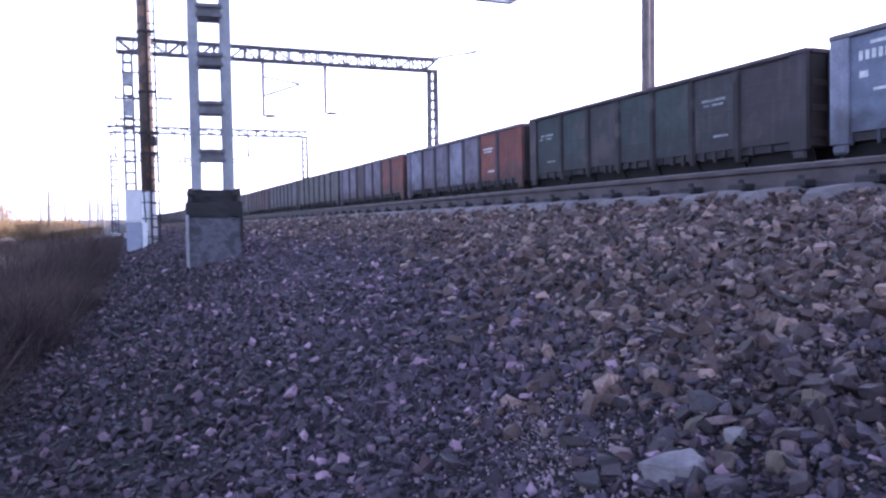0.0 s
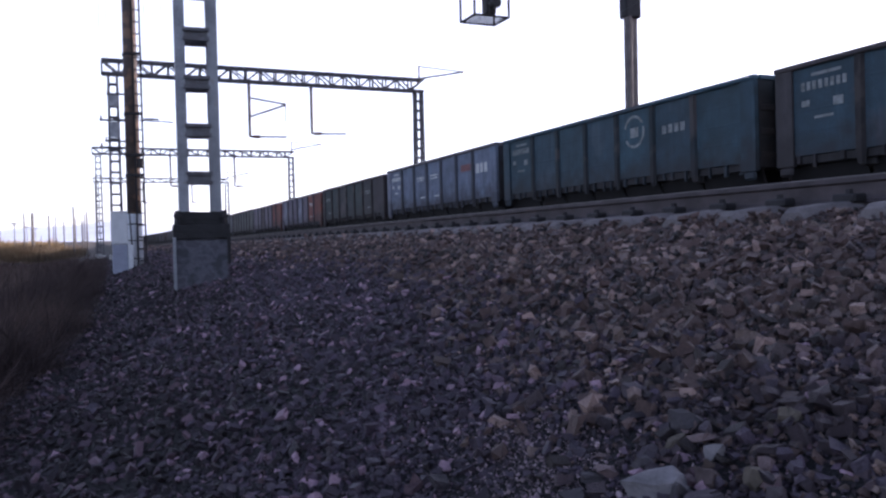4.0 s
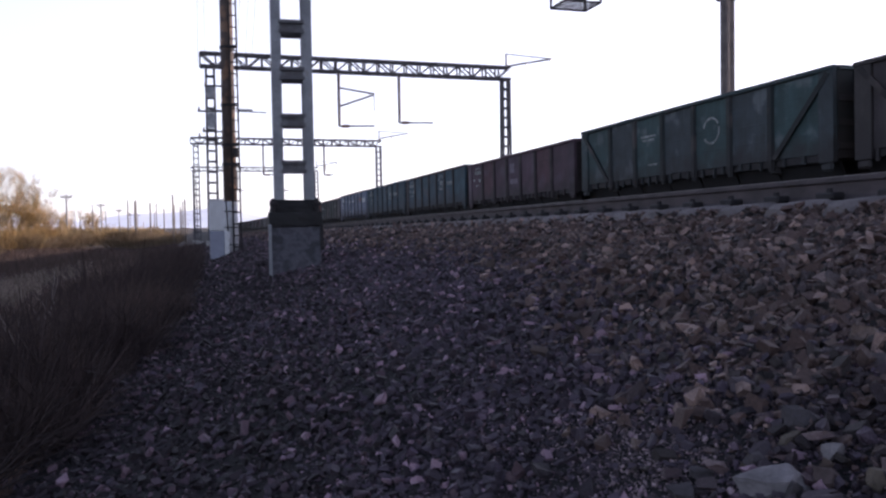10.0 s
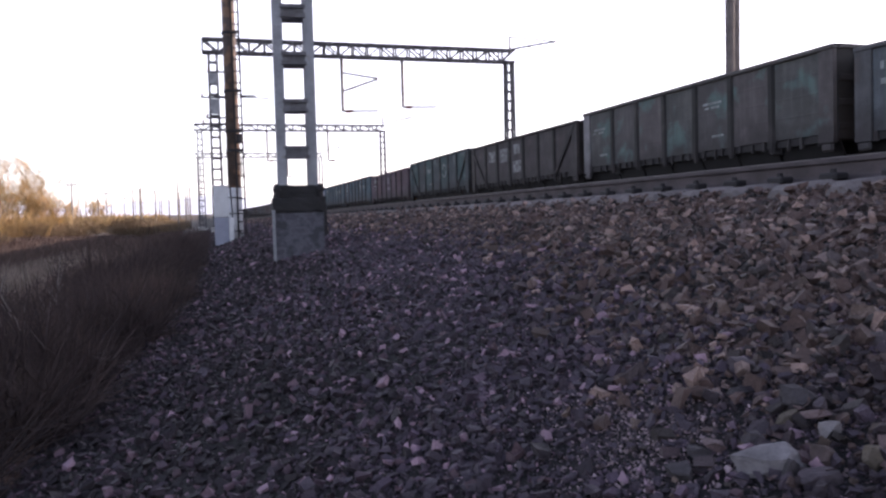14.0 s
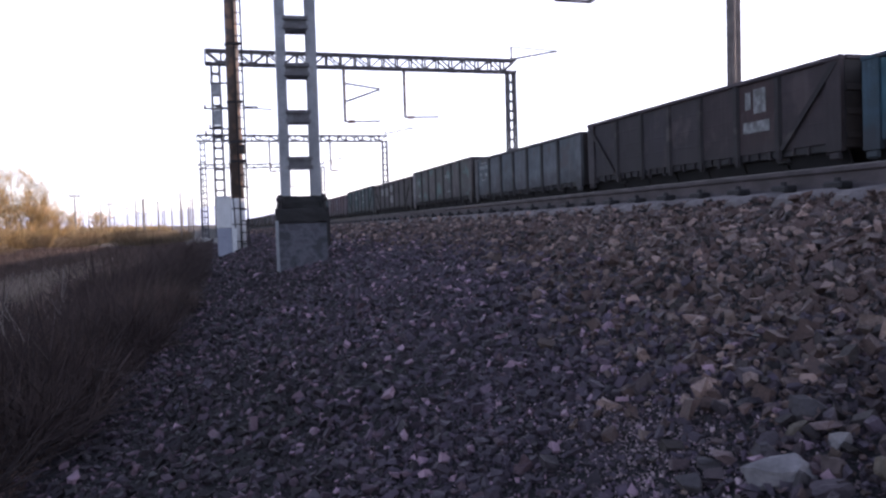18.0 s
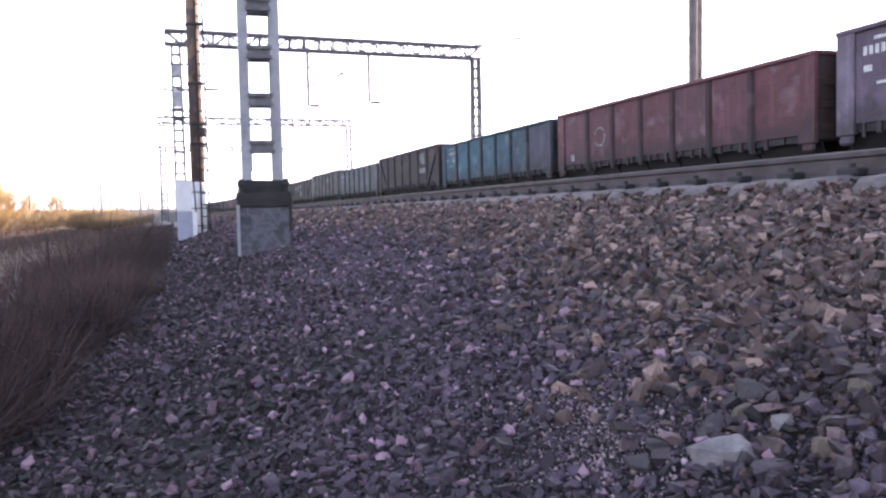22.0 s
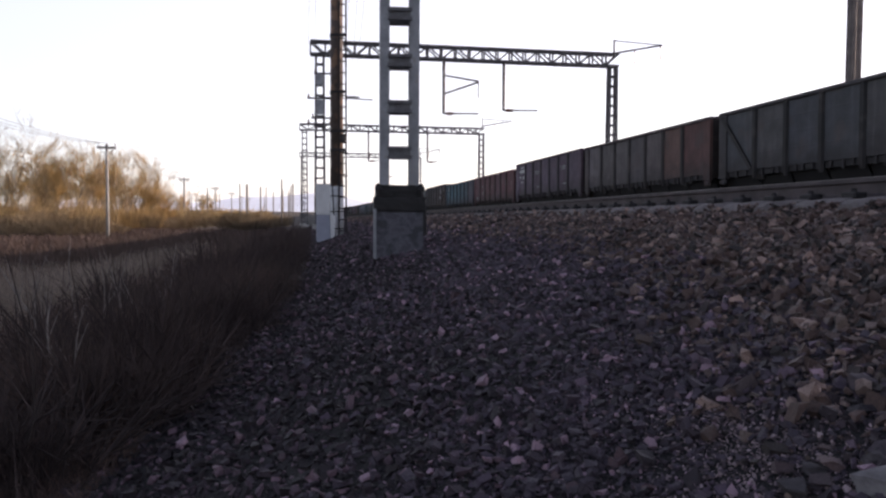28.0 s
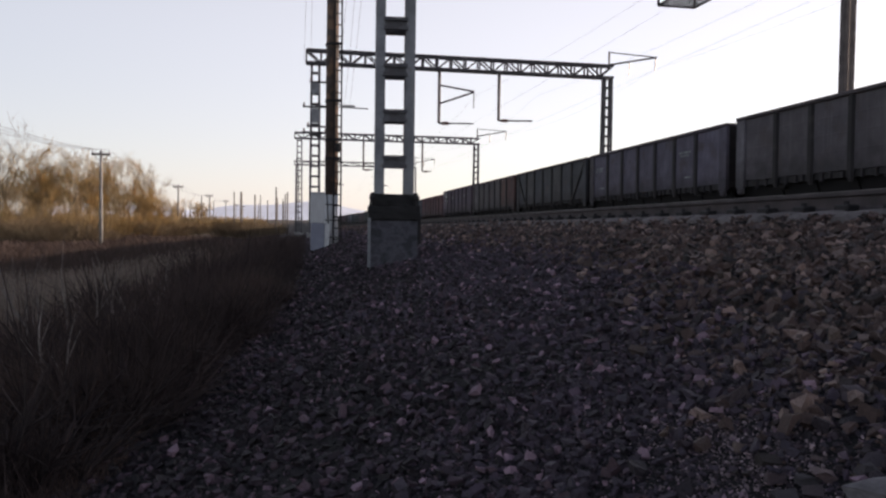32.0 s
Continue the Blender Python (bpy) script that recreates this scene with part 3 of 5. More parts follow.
def sleeper_mesh():
    """A concrete sleeper, slimmer in the middle, with sloping ends."""
    g = Geo()
    rows = [(-1.37, 0.15, -0.07), (-1.33, 0.15, -0.04), (-1.1, 0.145, -0.015), (-0.9, 0.14, 0.0), (-0.62, 0.125, 0.0), (-0.3, 0.1, -0.035), (0.3, 0.1, -0.035), (0.62, 0.125, 0.0), (0.9, 0.14, 0.0), (1.1, 0.145, -0.015), (1.33, 0.15, -0.04), (1.37, 0.15, -0.07)]
    verts = []
    for x, half, z in rows:
        verts += [(x, -half - 0.01, -0.22), (x, half + 0.01, -0.22), (x, half - 0.055, z - 0.03), (x, half - 0.095, z + 0.012), (x, -half + 0.095, z + 0.012), (x, -half + 0.055, z - 0.03)]
    faces = [(k * 6 + i, k * 6 + (i + 1) % 6, k * 6 + 6 + (i + 1) % 6, k * 6 + 6 + i) for k in range(len(rows) - 1) for i in range(6)]
    g.add(verts, faces + [(5, 4, 3, 2, 1, 0), tuple(range(6 * len(rows) - 6, 6 * len(rows)))])
    return g.mesh("sleeper", SLEEPER)


def fastening_mesh():
    g = Geo()
    for x in (-0.76, 0.76):
        for s in (-1, 1):
            g.box(x + s * 0.12 - 0.06, x + s * 0.12 + 0.06, -0.085, 0.085, 0.0, 0.055, 0.012)
            g.tube((x + s * 0.12, 0, 0.03), (x + s * 0.12, 0, 0.085), 0.028, 0.024, 6)
    return g.mesh("fastening", DARK_IRON)


def track(x, top, sleepers, name):
    rail(x - 0.76, top, "near_rail" if name == "near" else "rail")
    rail(x + 0.76, top, "rail")
    bed = thing("sleeper_row", "dusty grey concrete sleepers in the ballast", "sleepers", kind="structure")
    mesh, clip = sleeper_mesh(), fastening_mesh()
    for y in np.arange(*sleepers):
        m = pose(x, float(y), top - 0.174 + float(fall(y)))
        s = part("sleeper", mesh, None, bed, at=m)
        part("fastening", clip, None, s, "dark iron rail fastening")


# ---- masts and portals ----
def lattice_beam(ob, x0, x1, y, z, high, deep, panel):
    """A lattice beam: four chords, uprights and diagonals."""
    for dy in (-1, 1):
        for zz in (z, z + high):
            part("chord", Geo().bar((x0, y + dy * deep / 2, zz), (x1, y + dy * deep / 2, zz), 0.13, 0.13), LATTICE, ob)
    n = max(2, round((x1 - x0) / panel))
    for i in range(n):
        a, b = x0 + (x1 - x0) * i / n, x0 + (x1 - x0) * (i + 1) / n
        g = Geo()
        for dy in (-1, 1):
            g.bar((a, y + dy * deep / 2, z), (a, y + dy * deep / 2, z + high), 0.09)
            lo, hi = (z, z + high) if i % 2 else (z + high, z)
            g.bar((a, y + dy * deep / 2, lo), (b, y + dy * deep / 2, hi), 0.08)
        g.bar((a, y - deep / 2, z), (b, y + deep / 2, z), 0.04)
        part("web", g, LATTICE, ob)


def portal(y, left, right, beam_z, overhang, hangers, label, high=0.75):
    """A gantry over the tracks with two masts and hanging supports for the wires."""
    ob = thing("gantry", label, "gantry", group="overhead line gantries")
    zl, zr = float(ground_height(left, y)) - 0.2, float(ground_height(right, y)) - 0.2
    for x, z0 in ((left, zl), (right, zr)):
        wide, deep, h = 0.56, 0.5, beam_z - z0
        base = part("footing", Geo().box(x - 0.45, x + 0.45, y - 0.4, y + 0.4, z0 - 0.3, z0 + 0.5, 0.04), CONCRETE, ob, "concrete footing")
        g = Geo()
        for sx in (-1, 1):
            for sy in (-1, 1):
                g.bar((x + sx * wide / 2, y + sy * deep / 2, z0), (x + sx * wide * 0.4, y + sy * deep * 0.4, beam_z), 0.125, 0.125)
        part("mast", g, LATTICE, ob)
        zz = z0 + 0.8
        while zz < beam_z - 0.2:
            k = 1 - 0.2 * (zz - z0) / h
            for sy in (-1, 1):
                part("batten", Geo().box(x - wide * k / 2, x + wide * k / 2, y + sy * deep * k / 2 - 0.012, y + sy * deep * k / 2 + 0.012, zz - 0.05, zz + 0.05), LATTICE, ob)
            zz += 0.62
    lattice_beam(ob, left - overhang, right + 0.3, y, beam_z, high, 0.6, 0.9)
    for x, drop, reach in hangers:
        h = part("hanger", Geo().tube((x, y, beam_z), (x, y, beam_z - drop), 0.1, 0.09), LATTICE, ob)
        if reach:
            g = Geo().tube((x, y, beam_z - 0.95), (x + reach, y, beam_z - 1.25), 0.055).tube((x, y, beam_z - 2.1), (x + reach, y, beam_z - 1.3), 0.06).tube((x + reach, y, beam_z - 1.2), (x + reach, y, beam_z - 2.3), 0.03)
            part("bracket", g, LATTICE, h)
        part("steady_arm", Geo().tube((x, y, beam_z - drop), (x + (2.2 if high > 0.7 else 1.0), y, beam_z - drop + 0.05), 0.05), LATTICE, h)
        part("insulator", Geo().tube((x + 0.15, y, beam_z - drop), (x + 0.6, y, beam_z - drop + 0.01), 0.1), INSULATOR, h)
    g = Geo().tube((right + 0.1, y, beam_z + 0.7), (right + 0.1, y, beam_z + 1.7), 0.06).tube((right + 0.1, y, beam_z + 0.85), (right + 3.4, y, beam_z + 1.5), 0.06).tube((right + 0.1, y, beam_z + 1.65), (right + 3.4, y, beam_z + 1.5), 0.035)
    part("outrigger", g, LATTICE, ob)
    for dx in (1.5, 3.3):
        part("insulator", Geo().tube((right + dx, y, beam_z + 0.75 + 0.2 * dx), (right + dx, y, beam_z + 0.2 * dx - 0.1), 0.04), INSULATOR, ob)
    return ob


def wires():
    for x, z, sag in ((10.9, 6.75, 0.0), (10.9, 8.4, 0.9), (15.0, 6.95, 0.0), (15.0, 8.6, 0.9), (22.9, 10.6, 0.7)):
        spans = [(-10, 48), (48, 83), (83, 125), (125, 175)]
        ob = thing("overhead_wire", "thin dark overhead line wire", "wire", group="overhead wires")
        for a, b in spans:
            points = []
            for i in range(11):
                u = i / 10
                y = a + (b - a) * u
                points.append((x, y, z + float(fall(y)) - sag * 4 * u * (1 - u)))
            g = Geo().cable(points, 0.0038)
            part("span", g, WIRE, ob)


def feeder_wires():
    """Slack wires from the round pole's head down to an arm on the first gantry."""
    ob = thing("feeder_line", "thin slack wires between the pole and gantry", "wire")
    part("arm", Geo().tube((1.0, 47.7, 6.8), (4.2, 47.7, 6.72), 0.035).tube((2.6, 47.7, 6.85), (3.4, 47.7, 6.85), 0.05), LATTICE, ob)
    part("head_arm", Geo().bar((0.2, 25.6, 11.0), (2.6, 25.6, 11.0), 0.08), DARK_IRON, ob)
    for a, b, slack in ((1.75, 2.3, 0.5), (2.0, 2.75, 0.8), (2.3, 3.05, 0.6), (0.45, 0.75, 0.3), (0.3, 0.35, 0.4)):
        z1 = 6.8 if b > 1 else 9.4
        points = [(a + (b - a) * u, 25.6 + 22.1 * u, 11.0 + (z1 - 11.0) * u - slack * 4 * u * (1 - u)) for u in [i / 10 for i in range(11)]]
        part("span", Geo().cable(points, 0.006), WIRE, ob)


def rough_block(name, lo, hi, rough, mat):
    """A weathered block of concrete with chipped, uneven edges."""
    bm = bmesh.new()
    bmesh.ops.create_cube(bm, size=1.0)
    bmesh.ops.subdivide_edges(bm, edges=bm.edges, cuts=7, use_grid_fill=True)
    for v in bm.verts:
        edge = sum(abs(c) > 0.499 for c in v.co)
        p = Vector([lo[i] + (hi[i] - lo[i]) * (v.co[i] + 0.5) for i in range(3)])
        centre = Vector([(lo[i] + hi[i]) / 2 for i in range(3)])
        bite = abs(noise.noise(p * 9)) * rough * (0.3, 0.6, 1.6, 2.2)[edge]
        v.co = p + (centre - p).normalized() * bite + Vector(noise.noise_vector(p * 14)) * rough * 0.3
    m = bpy.data.meshes.new(name)
    bm.to_mesh(m)
    bm.free()
    m.materials.append(mat)
    return m


def batten_geo(half, y, z):
    """A pressed plate with folded lips above and below and a skewed crease."""
    g = Geo().box(-half, half, y - 0.012, y + 0.012, z - 0.07, z + 0.07, 0.004)
    s = -1 if y < 0 else 1
    g.box(-half, half, y + s * 0.012, y + s * 0.05, z + 0.055, z + 0.068, 0.003).box(-half, half, y + s * 0.012, y + s * 0.05, z - 0.068, z - 0.055, 0.003)
    return g.bar((-half + 0.01, y + s * 0.014, z + 0.03), (half - 0.01, y + s * 0.014, z - 0.01), 0.012, 0.02)


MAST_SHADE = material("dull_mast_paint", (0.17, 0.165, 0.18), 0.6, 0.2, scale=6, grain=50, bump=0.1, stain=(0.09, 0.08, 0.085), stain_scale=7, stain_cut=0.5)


def near_mast():
    """The steel mast on a whitewashed block beside the track."""
    x, y = 1.29, 10.9
    ground_z = float(ground_height(x, y))
    ob = thing("steel_mast", "grey steel mast of two channels on a concrete block", "mast", pose(x, y, 0, 0, 0, -4))
    z0, top, wide = 0.325, 8.6, 0.54
    for s in (-1, 1):
        k = s * wide / 2
        section = [(k, -0.18), (k, 0.18), (k - s * 0.13, 0.18), (k - s * 0.13, 0.165), (k - s * 0.015, 0.165), (k - s * 0.015, -0.165), (k - s * 0.13, -0.165), (k - s * 0.13, -0.18)]
        g = Geo().add([(a, b, z) for z in (z0, top) for a, b in section], [(i, (i + 1) % 8, 8 + (i + 1) % 8, 8 + i) for i in range(8)] + [tuple(range(8)), tuple(range(8, 16))])
        part("channel", g, GALVANISED, ob)
    z = 0.794
    while z < top - 0.3:
        for dy in (-0.172, 0.172):
            part("batten", batten_geo(wide / 2 - 0.122, dy, z), MAST_SHADE, ob, "darker grey folded batten plate")
        z += 0.627
    cap = part("cap", rough_block("cap", (-0.36, -0.33, z0 - 0.34), (0.36, 0.33, z0 - 0.14), 0.022, TAR), None, ob, "tar-blackened concrete top")
    part("shoe", rough_block("shoe", (-0.33, -0.26, z0 - 0.15), (0.33, 0.26, z0 + 0.025), 0.026, TAR), None, ob, "dark steel shoe")
    for s in (-1, 1):
        part("anchor_bolt", Geo().tube((s * 0.29, -0.29, z0 - 0.14), (s * 0.29, -0.29, z0 + 0.04), 0.03).box(s * 0.29 - 0.05, s * 0.29 + 0.05, -0.335, -0.24, z0 - 0.06, z0 - 0.005, 0.008), DARK_IRON, ob)
    part("block", rough_block("block", (-0.325, -0.3, ground_z - 0.5), (0.325, 0.3, z0 - 0.33), 0.012, PAINTED), None, ob, "whitewashed concrete block with dark stains")
    for s in (-1, 1):
        part("edge_strap", Geo().box(s * 0.34 - 0.02, s * 0.34 + 0.02, -0.33, -0.29, ground_z - 0.3 if s < 0 else z0 - 0.655, z0 - 0.305), GALVANISED if s < 0 else DARK_IRON, ob)
    return ob


def cabinet_pole():
    """A rusty round pole with a ladder beside a painted relay cabinet."""
    x, y = 1.07, 25.6
    z = float(ground_height(x, y))
    ob = thing("round_pole", "rust-brown round pole with a white painted foot and ladder", "pole", pose(x, y, z))
    part("shaft", Geo().tube((0, 0, 1.62), (0, 0, 11.5), 0.21, 0.185, 20), BROWN_POLE, ob, smooth=True)
    part("foot", Geo().tube((0, 0, -0.4), (0, 0, 1.63), 0.225, 0.22, 20), WHITE_BOX, ob, "whitewashed pole foot", smooth=True)
    for s in (0.06, 0.29):
        part("ladder_rail", Geo().bar((s, -0.26, -0.1), (s * 0.95, -0.25, 11.0), 0.05), DARK_IRON, ob)
    h = 0.2
    while h < 11:
        part("ladder_rung", Geo().tube((0.06, -0.26, h), (0.28, -0.26, h), 0.02), DARK_IRON, ob)
        h += 0.36
    for h in (2.75, 3.35, 4.6, 6.4, 8.2):
        part("band", Geo().tube((0, 0, h), (0, 0, h + 0.09), 0.225, 0.225, 20).box(0.0, 0.31, -0.3, -0.2, h, h + 0.09, 0.01), DARK_IRON, ob)
    part("junction_box", Geo().box(0.1, 0.27, -0.36, -0.24, 3.0, 3.3, 0.02), DARK_IRON, ob, "small dark junction box")
    for h in (0.25, 0.8, 1.3):
        part("foot_band", Geo().tube((0, 0, h), (0, 0, h + 0.035), 0.235, 0.235, 20), DARK_IRON, ob)
    box = thing("relay_cabinet", "white metal relay cabinet with a blue-grey base", "cabinet", pose(x - 0.46, y - 0.9, z))
    part("body", Geo().box(-0.22, 0.22, -0.2, 0.2, 0.72, 1.64, 0.02), WHITE_BOX, box)
    part("base", Geo().box(-0.21, 0.21, -0.19, 0.19, -0.5, 0.715, 0.02), BLUE_GREY, box, "blue-grey painted base")
    part("lid", Geo().box(-0.24, 0.24, -0.22, 0.22, 1.64, 1.68, 0.01), WHITE_BOX, box)
    part("door", Geo().box(-0.19, 0.19, -0.212, -0.2, 0.78, 1.58, 0.004), WHITE_BOX, box)
    part("cable_duct", Geo().box(0.22, 0.35, -0.3, -0.16, -0.5, 0.7, 0.01), WHITE_BOX, box, "pale square cable duct")
    part("frame_post", Geo().bar((0.36, -0.18, 0.0), (0.28, -0.18, 1.62), 0.04), DARK_IRON, box)


def far_column():
    """The column behind the train, and the wire cage that hangs by the near mast."""
    x, y = 19.62, 25.5
    z = float(ground_height(x, y)) - 0.2
    ob = thing("column", "brown-grey column of two concrete shafts", "column", pose(x, y, z))
    for x0, x1, dy in ((-0.32, -0.07, -0.1), (-0.045, 0.31, 0.06)):
        part("shaft", Geo().box(x0, x1, dy - 0.15, dy + 0.15, 0, 9.0, 0.05), BROWN_GREY, ob)
    for h in (1.0, 3.2, 5.2):
        part("tie", Geo().box(-0.2, 0.22, -0.09, 0.09, h, h + 0.12, 0.02), BROWN_GREY, ob)
    part("collar", Geo().box(-0.36, 0.36, -0.26, 0.26, 8.85, 10.5, 0.05), DARK_IRON, ob, "dark steel upper section")
    cage = thing("signal_cage", "thin steel wire cage hanging from a gallows arm", "cage", pose(0, 13.38, 0))
    x0, x1, y0, y1, z0, z1 = 6.69, 7.43, 0.0, 0.62, 4.14, 5.5
    for a in (x0, x1):
        for b in (y0, y1):
            part("corner_bar", Geo().bar((a, b, z0), (a, b, z1), 0.035), DARK_IRON, cage)
    for zz in (z0, z0 + 0.7, z1):
        g = Geo()
        for a in (x0, x1):
            g.bar((a, y0, zz), (a, y1, zz), 0.03)
        for b in (y0, y1):
            g.bar((x0, b, zz), (x1, b, zz), 0.03)
        part("hoop", g, DARK_IRON, cage)
    for i in range(1, 8):
        part("floor_bar", Geo().bar((x0, y0 + 0.62 * i / 8, z0), (x1, y0 + 0.62 * i / 8, z0), 0.014), DARK_IRON, cage)
    for i in range(1, 7):
        for b in (y0, y1):
            part("side_wire", Geo().bar((x0 + 0.74 * i / 7, b, z0), (x0 + 0.74 * i / 7, b, z1), 0.006), WIRE, cage)
    lamp = part("lamp_head", Geo().box(x0 + 0.4, x0 + 0.62, y0 + 0.25, y0 + 0.5, z0 + 0.12, z0 + 1.1, 0.03), DARK_IRON, cage)
    part("hood", Geo().tube((x0 + 0.5, y0 + 0.25, z0 + 0.3), (x0 + 0.5, y0 + 0.02, z0 + 0.28), 0.09, 0.1, 10), DARK_IRON, lamp)
    part("hanger", Geo().bar((7.07, 0.37, z1), (7.07, 0.37, 8.7), 0.08), DARK_IRON, cage)
    part("gallows_arm", Geo().bar((1.29, -2.48, 8.62), (7.07, 0.37, 8.72), 0.14), DARK_IRON, cage)


BROWN_GREY = material("brown_grey_concrete", (0.21, 0.175, 0.165), 0.85, scale=2, grain=30, bump=0.2)


def mast_fittings():
    """Plates, crossarms and insulators on the first gantry's mast."""
    ob = thing("switch_gear", "grey switch plates and crossarms on the gantry mast", "switchgear", pose(1.04, 47.72, 0))
    for z0, z1 in ((7.5, 8.15), (5.75, 6.65)):
        part("plate", Geo().box(-0.24, 0.24, -0.02, 0.02, z0, z1, 0.006), GALVANISED, ob)
    for z, a, b in ((6.72, -0.75, 0.75), (8.2, -0.35, 0.75), (5.2, -0.75, 0.7), (5.55, -0.5, 0.9)):
        arm = part("crossarm", Geo().box(a, b, -0.05, 0.05, z - 0.05, z + 0.05, 0.01), LATTICE, ob)
        for x in (a + 0.08, b - 0.08):
            part("insulator", Geo().tube((x, 0, z + 0.05), (x, 0, z + 0.25), 0.06, 0.04, 8), INSULATOR, arm)


# ---- poles in the field ----
def line_pole(x, y, height, arm=True, mat=None):
    z = float(ground_height(x, y))
    ob = thing("utility_pole", "pale timber and concrete utility pole with a crossarm" if arm else "thin bare timber pole", "pole", pose(x, y, z, 0, 0, 8), group="poles in the field")
    part("shaft", Geo().tube((0, 0, -0.4), (0, 0, height), 0.15, 0.11, 10), mat or GREY_POST, ob, smooth=True)
    if arm:
        part("crossarm", Geo().box(-0.75, 0.75, -0.07, 0.07, height - 0.35, height - 0.17, 0.02), TIMBER, ob)
        part("brace", Geo().bar((-0.55, 0.08, height - 0.35), (0, 0.1, height - 0.95), 0.04).bar((0.55, 0.08, height - 0.35), (0, 0.1, height - 0.95), 0.04), TIMBER, ob)
        for s in (-0.65, 0.0, 0.65):
            part("insulator", Geo().tube((s, 0, height - 0.17), (s, 0, height + 0.12), 0.06, 0.045, 8), WHITE_BOX, ob)
    return ob


def field_poles():
    spots = [(-16.4, 71, 8.1), (-17.6, 124, 7.6), (-18.5, 176, 7.6), (-19.5, 228, 7.6), (-20.5, 280, 7.6), (-21.5, 332, 7.6)]
    spots += [(-15.5, 18, 8.0)]
    for x, y, h in spots:
        line_pole(x, y, h)
    for x, y, h in ((-8, 118, 6.5), (-3.2, 128, 7.8), (-7, 138, 7), (-12.5, 165, 8), (-2.4, 175, 8.6), (-9, 205, 8.5), (-4, 240, 9.5), (-24, 210, 8), (-10, 150, 7.5), (-14, 185, 8.5), (-6, 170, 7), (-5.0, 215, 9), (-30, 235, 7), (-26, 260, 8), (-12, 260, 7.5), (-40, 300, 8), (-1.5, 135, 7.2), (-1.8, 160, 8.4), (-3, 190, 7.4)):
        line_pole(x, y, h, False, TIMBER)
    order = sorted(spots, key=lambda s: s[1])
    ob = thing("field_wire", "thin dark wires between the field's poles", "wire")
    for a, b in zip(order, order[1:]):
        for s in (-0.65, 0.0, 0.65):
            points = []
            for i in range(9):
                u = i / 8
                points.append((a[0] + (b[0] - a[0]) * u + s, a[1] + (b[1] - a[1]) * u, float(ground_height(a[0], a[1])) * (1 - u) + float(ground_height(b[0], b[1])) * u + a[2] * (1 - u) + b[2] * u + 0.1 - 0.9 * 4 * u * (1 - u)))
            g = Geo().cable(points, 0.012)
            part("span", g, WIRE, ob)


# ---- trees ----
TRUNK = material("sunlit_bark", (0.38, 0.3, 0.2), 0.95, scale=3, grain=30, bump=0.4)

def grow(rng, geo, twigs, start, direction, length, radius, depth, spread, fine):
    """Limbs that fork; the last ones carry twigs."""
    segments, p, d = 3, Vector(start), Vector(direction).normalized()
    for i in range(segments):
        d = (d + Vector(rng.normal(0, 0.13, 3)) + Vector((0, 0, 0.12))).normalized()
        q = p + d * length / segments
        k = 1 - 0.18 * (i + 1)
        geo.tube(p, q, radius * (k + 0.18), radius * k, 5 if depth > 1 else 3)
        if depth and (i or depth > 2):
            for _ in range(2 if depth > 1 else 3):
                side = Vector(rng.normal(0, 1, 3))
                side = (side - side.dot(d) * d).normalized()
                grow(rng, geo, twigs, q, d * rng.uniform(0.6, 1.0) + side * spread, length * rng.uniform(0.5, 0.72), radius * k * 0.6, depth - 1, spread, fine)
        p = q
    if depth <= 1:
        for _ in range(fine):
            twigs.append((tuple(p - d * length * rng.uniform(0, 0.9)), tuple((d + Vector(rng.normal(0, 0.55, 3)) + Vector((0, 0, 0.25))).normalized()), rng.uniform(0.5, 1.5)))


def twig_geo(rng, twigs, width):
    """Thin tapering twigs, each a slender three-sided spike."""
    g = Geo()
    for p, d, length in twigs:
        p, d = Vector(p), Vector(d)
        a = d.orthogonal().normalized() * width
        b = d.cross(a).normalized() * width
        tip = p + d * length
        g.v += [tuple(p + a), tuple(p - 0.5 * a + b), tuple(p - 0.5 * a - b), tuple(tip)]
        n = len(g.v) - 4
        g.f += [(n, n + 1, n + 3), (n + 1, n + 2, n + 3), (n + 2, n, n + 3)]
    return g


def tree_meshes(seed, height, stems, mat, fine, width):
    rng = np.random.default_rng(seed)
    wood, twigs = Geo(), []
    for i in range(stems):
        lean = Vector((rng.normal(0, 0.25), rng.normal(0, 0.25), 1)) if stems > 1 else Vector((0, 0, 1))
        grow(rng, wood, twigs, (rng.normal(0, 0.15 * stems), rng.normal(0, 0.15 * stems), -0.2), lean, height * 0.55, height * 0.012 + 0.02, 3, 0.55, fine)
    return wood.mesh("trunk", TRUNK), twig_geo(rng, twigs, width).mesh("crown", mat)


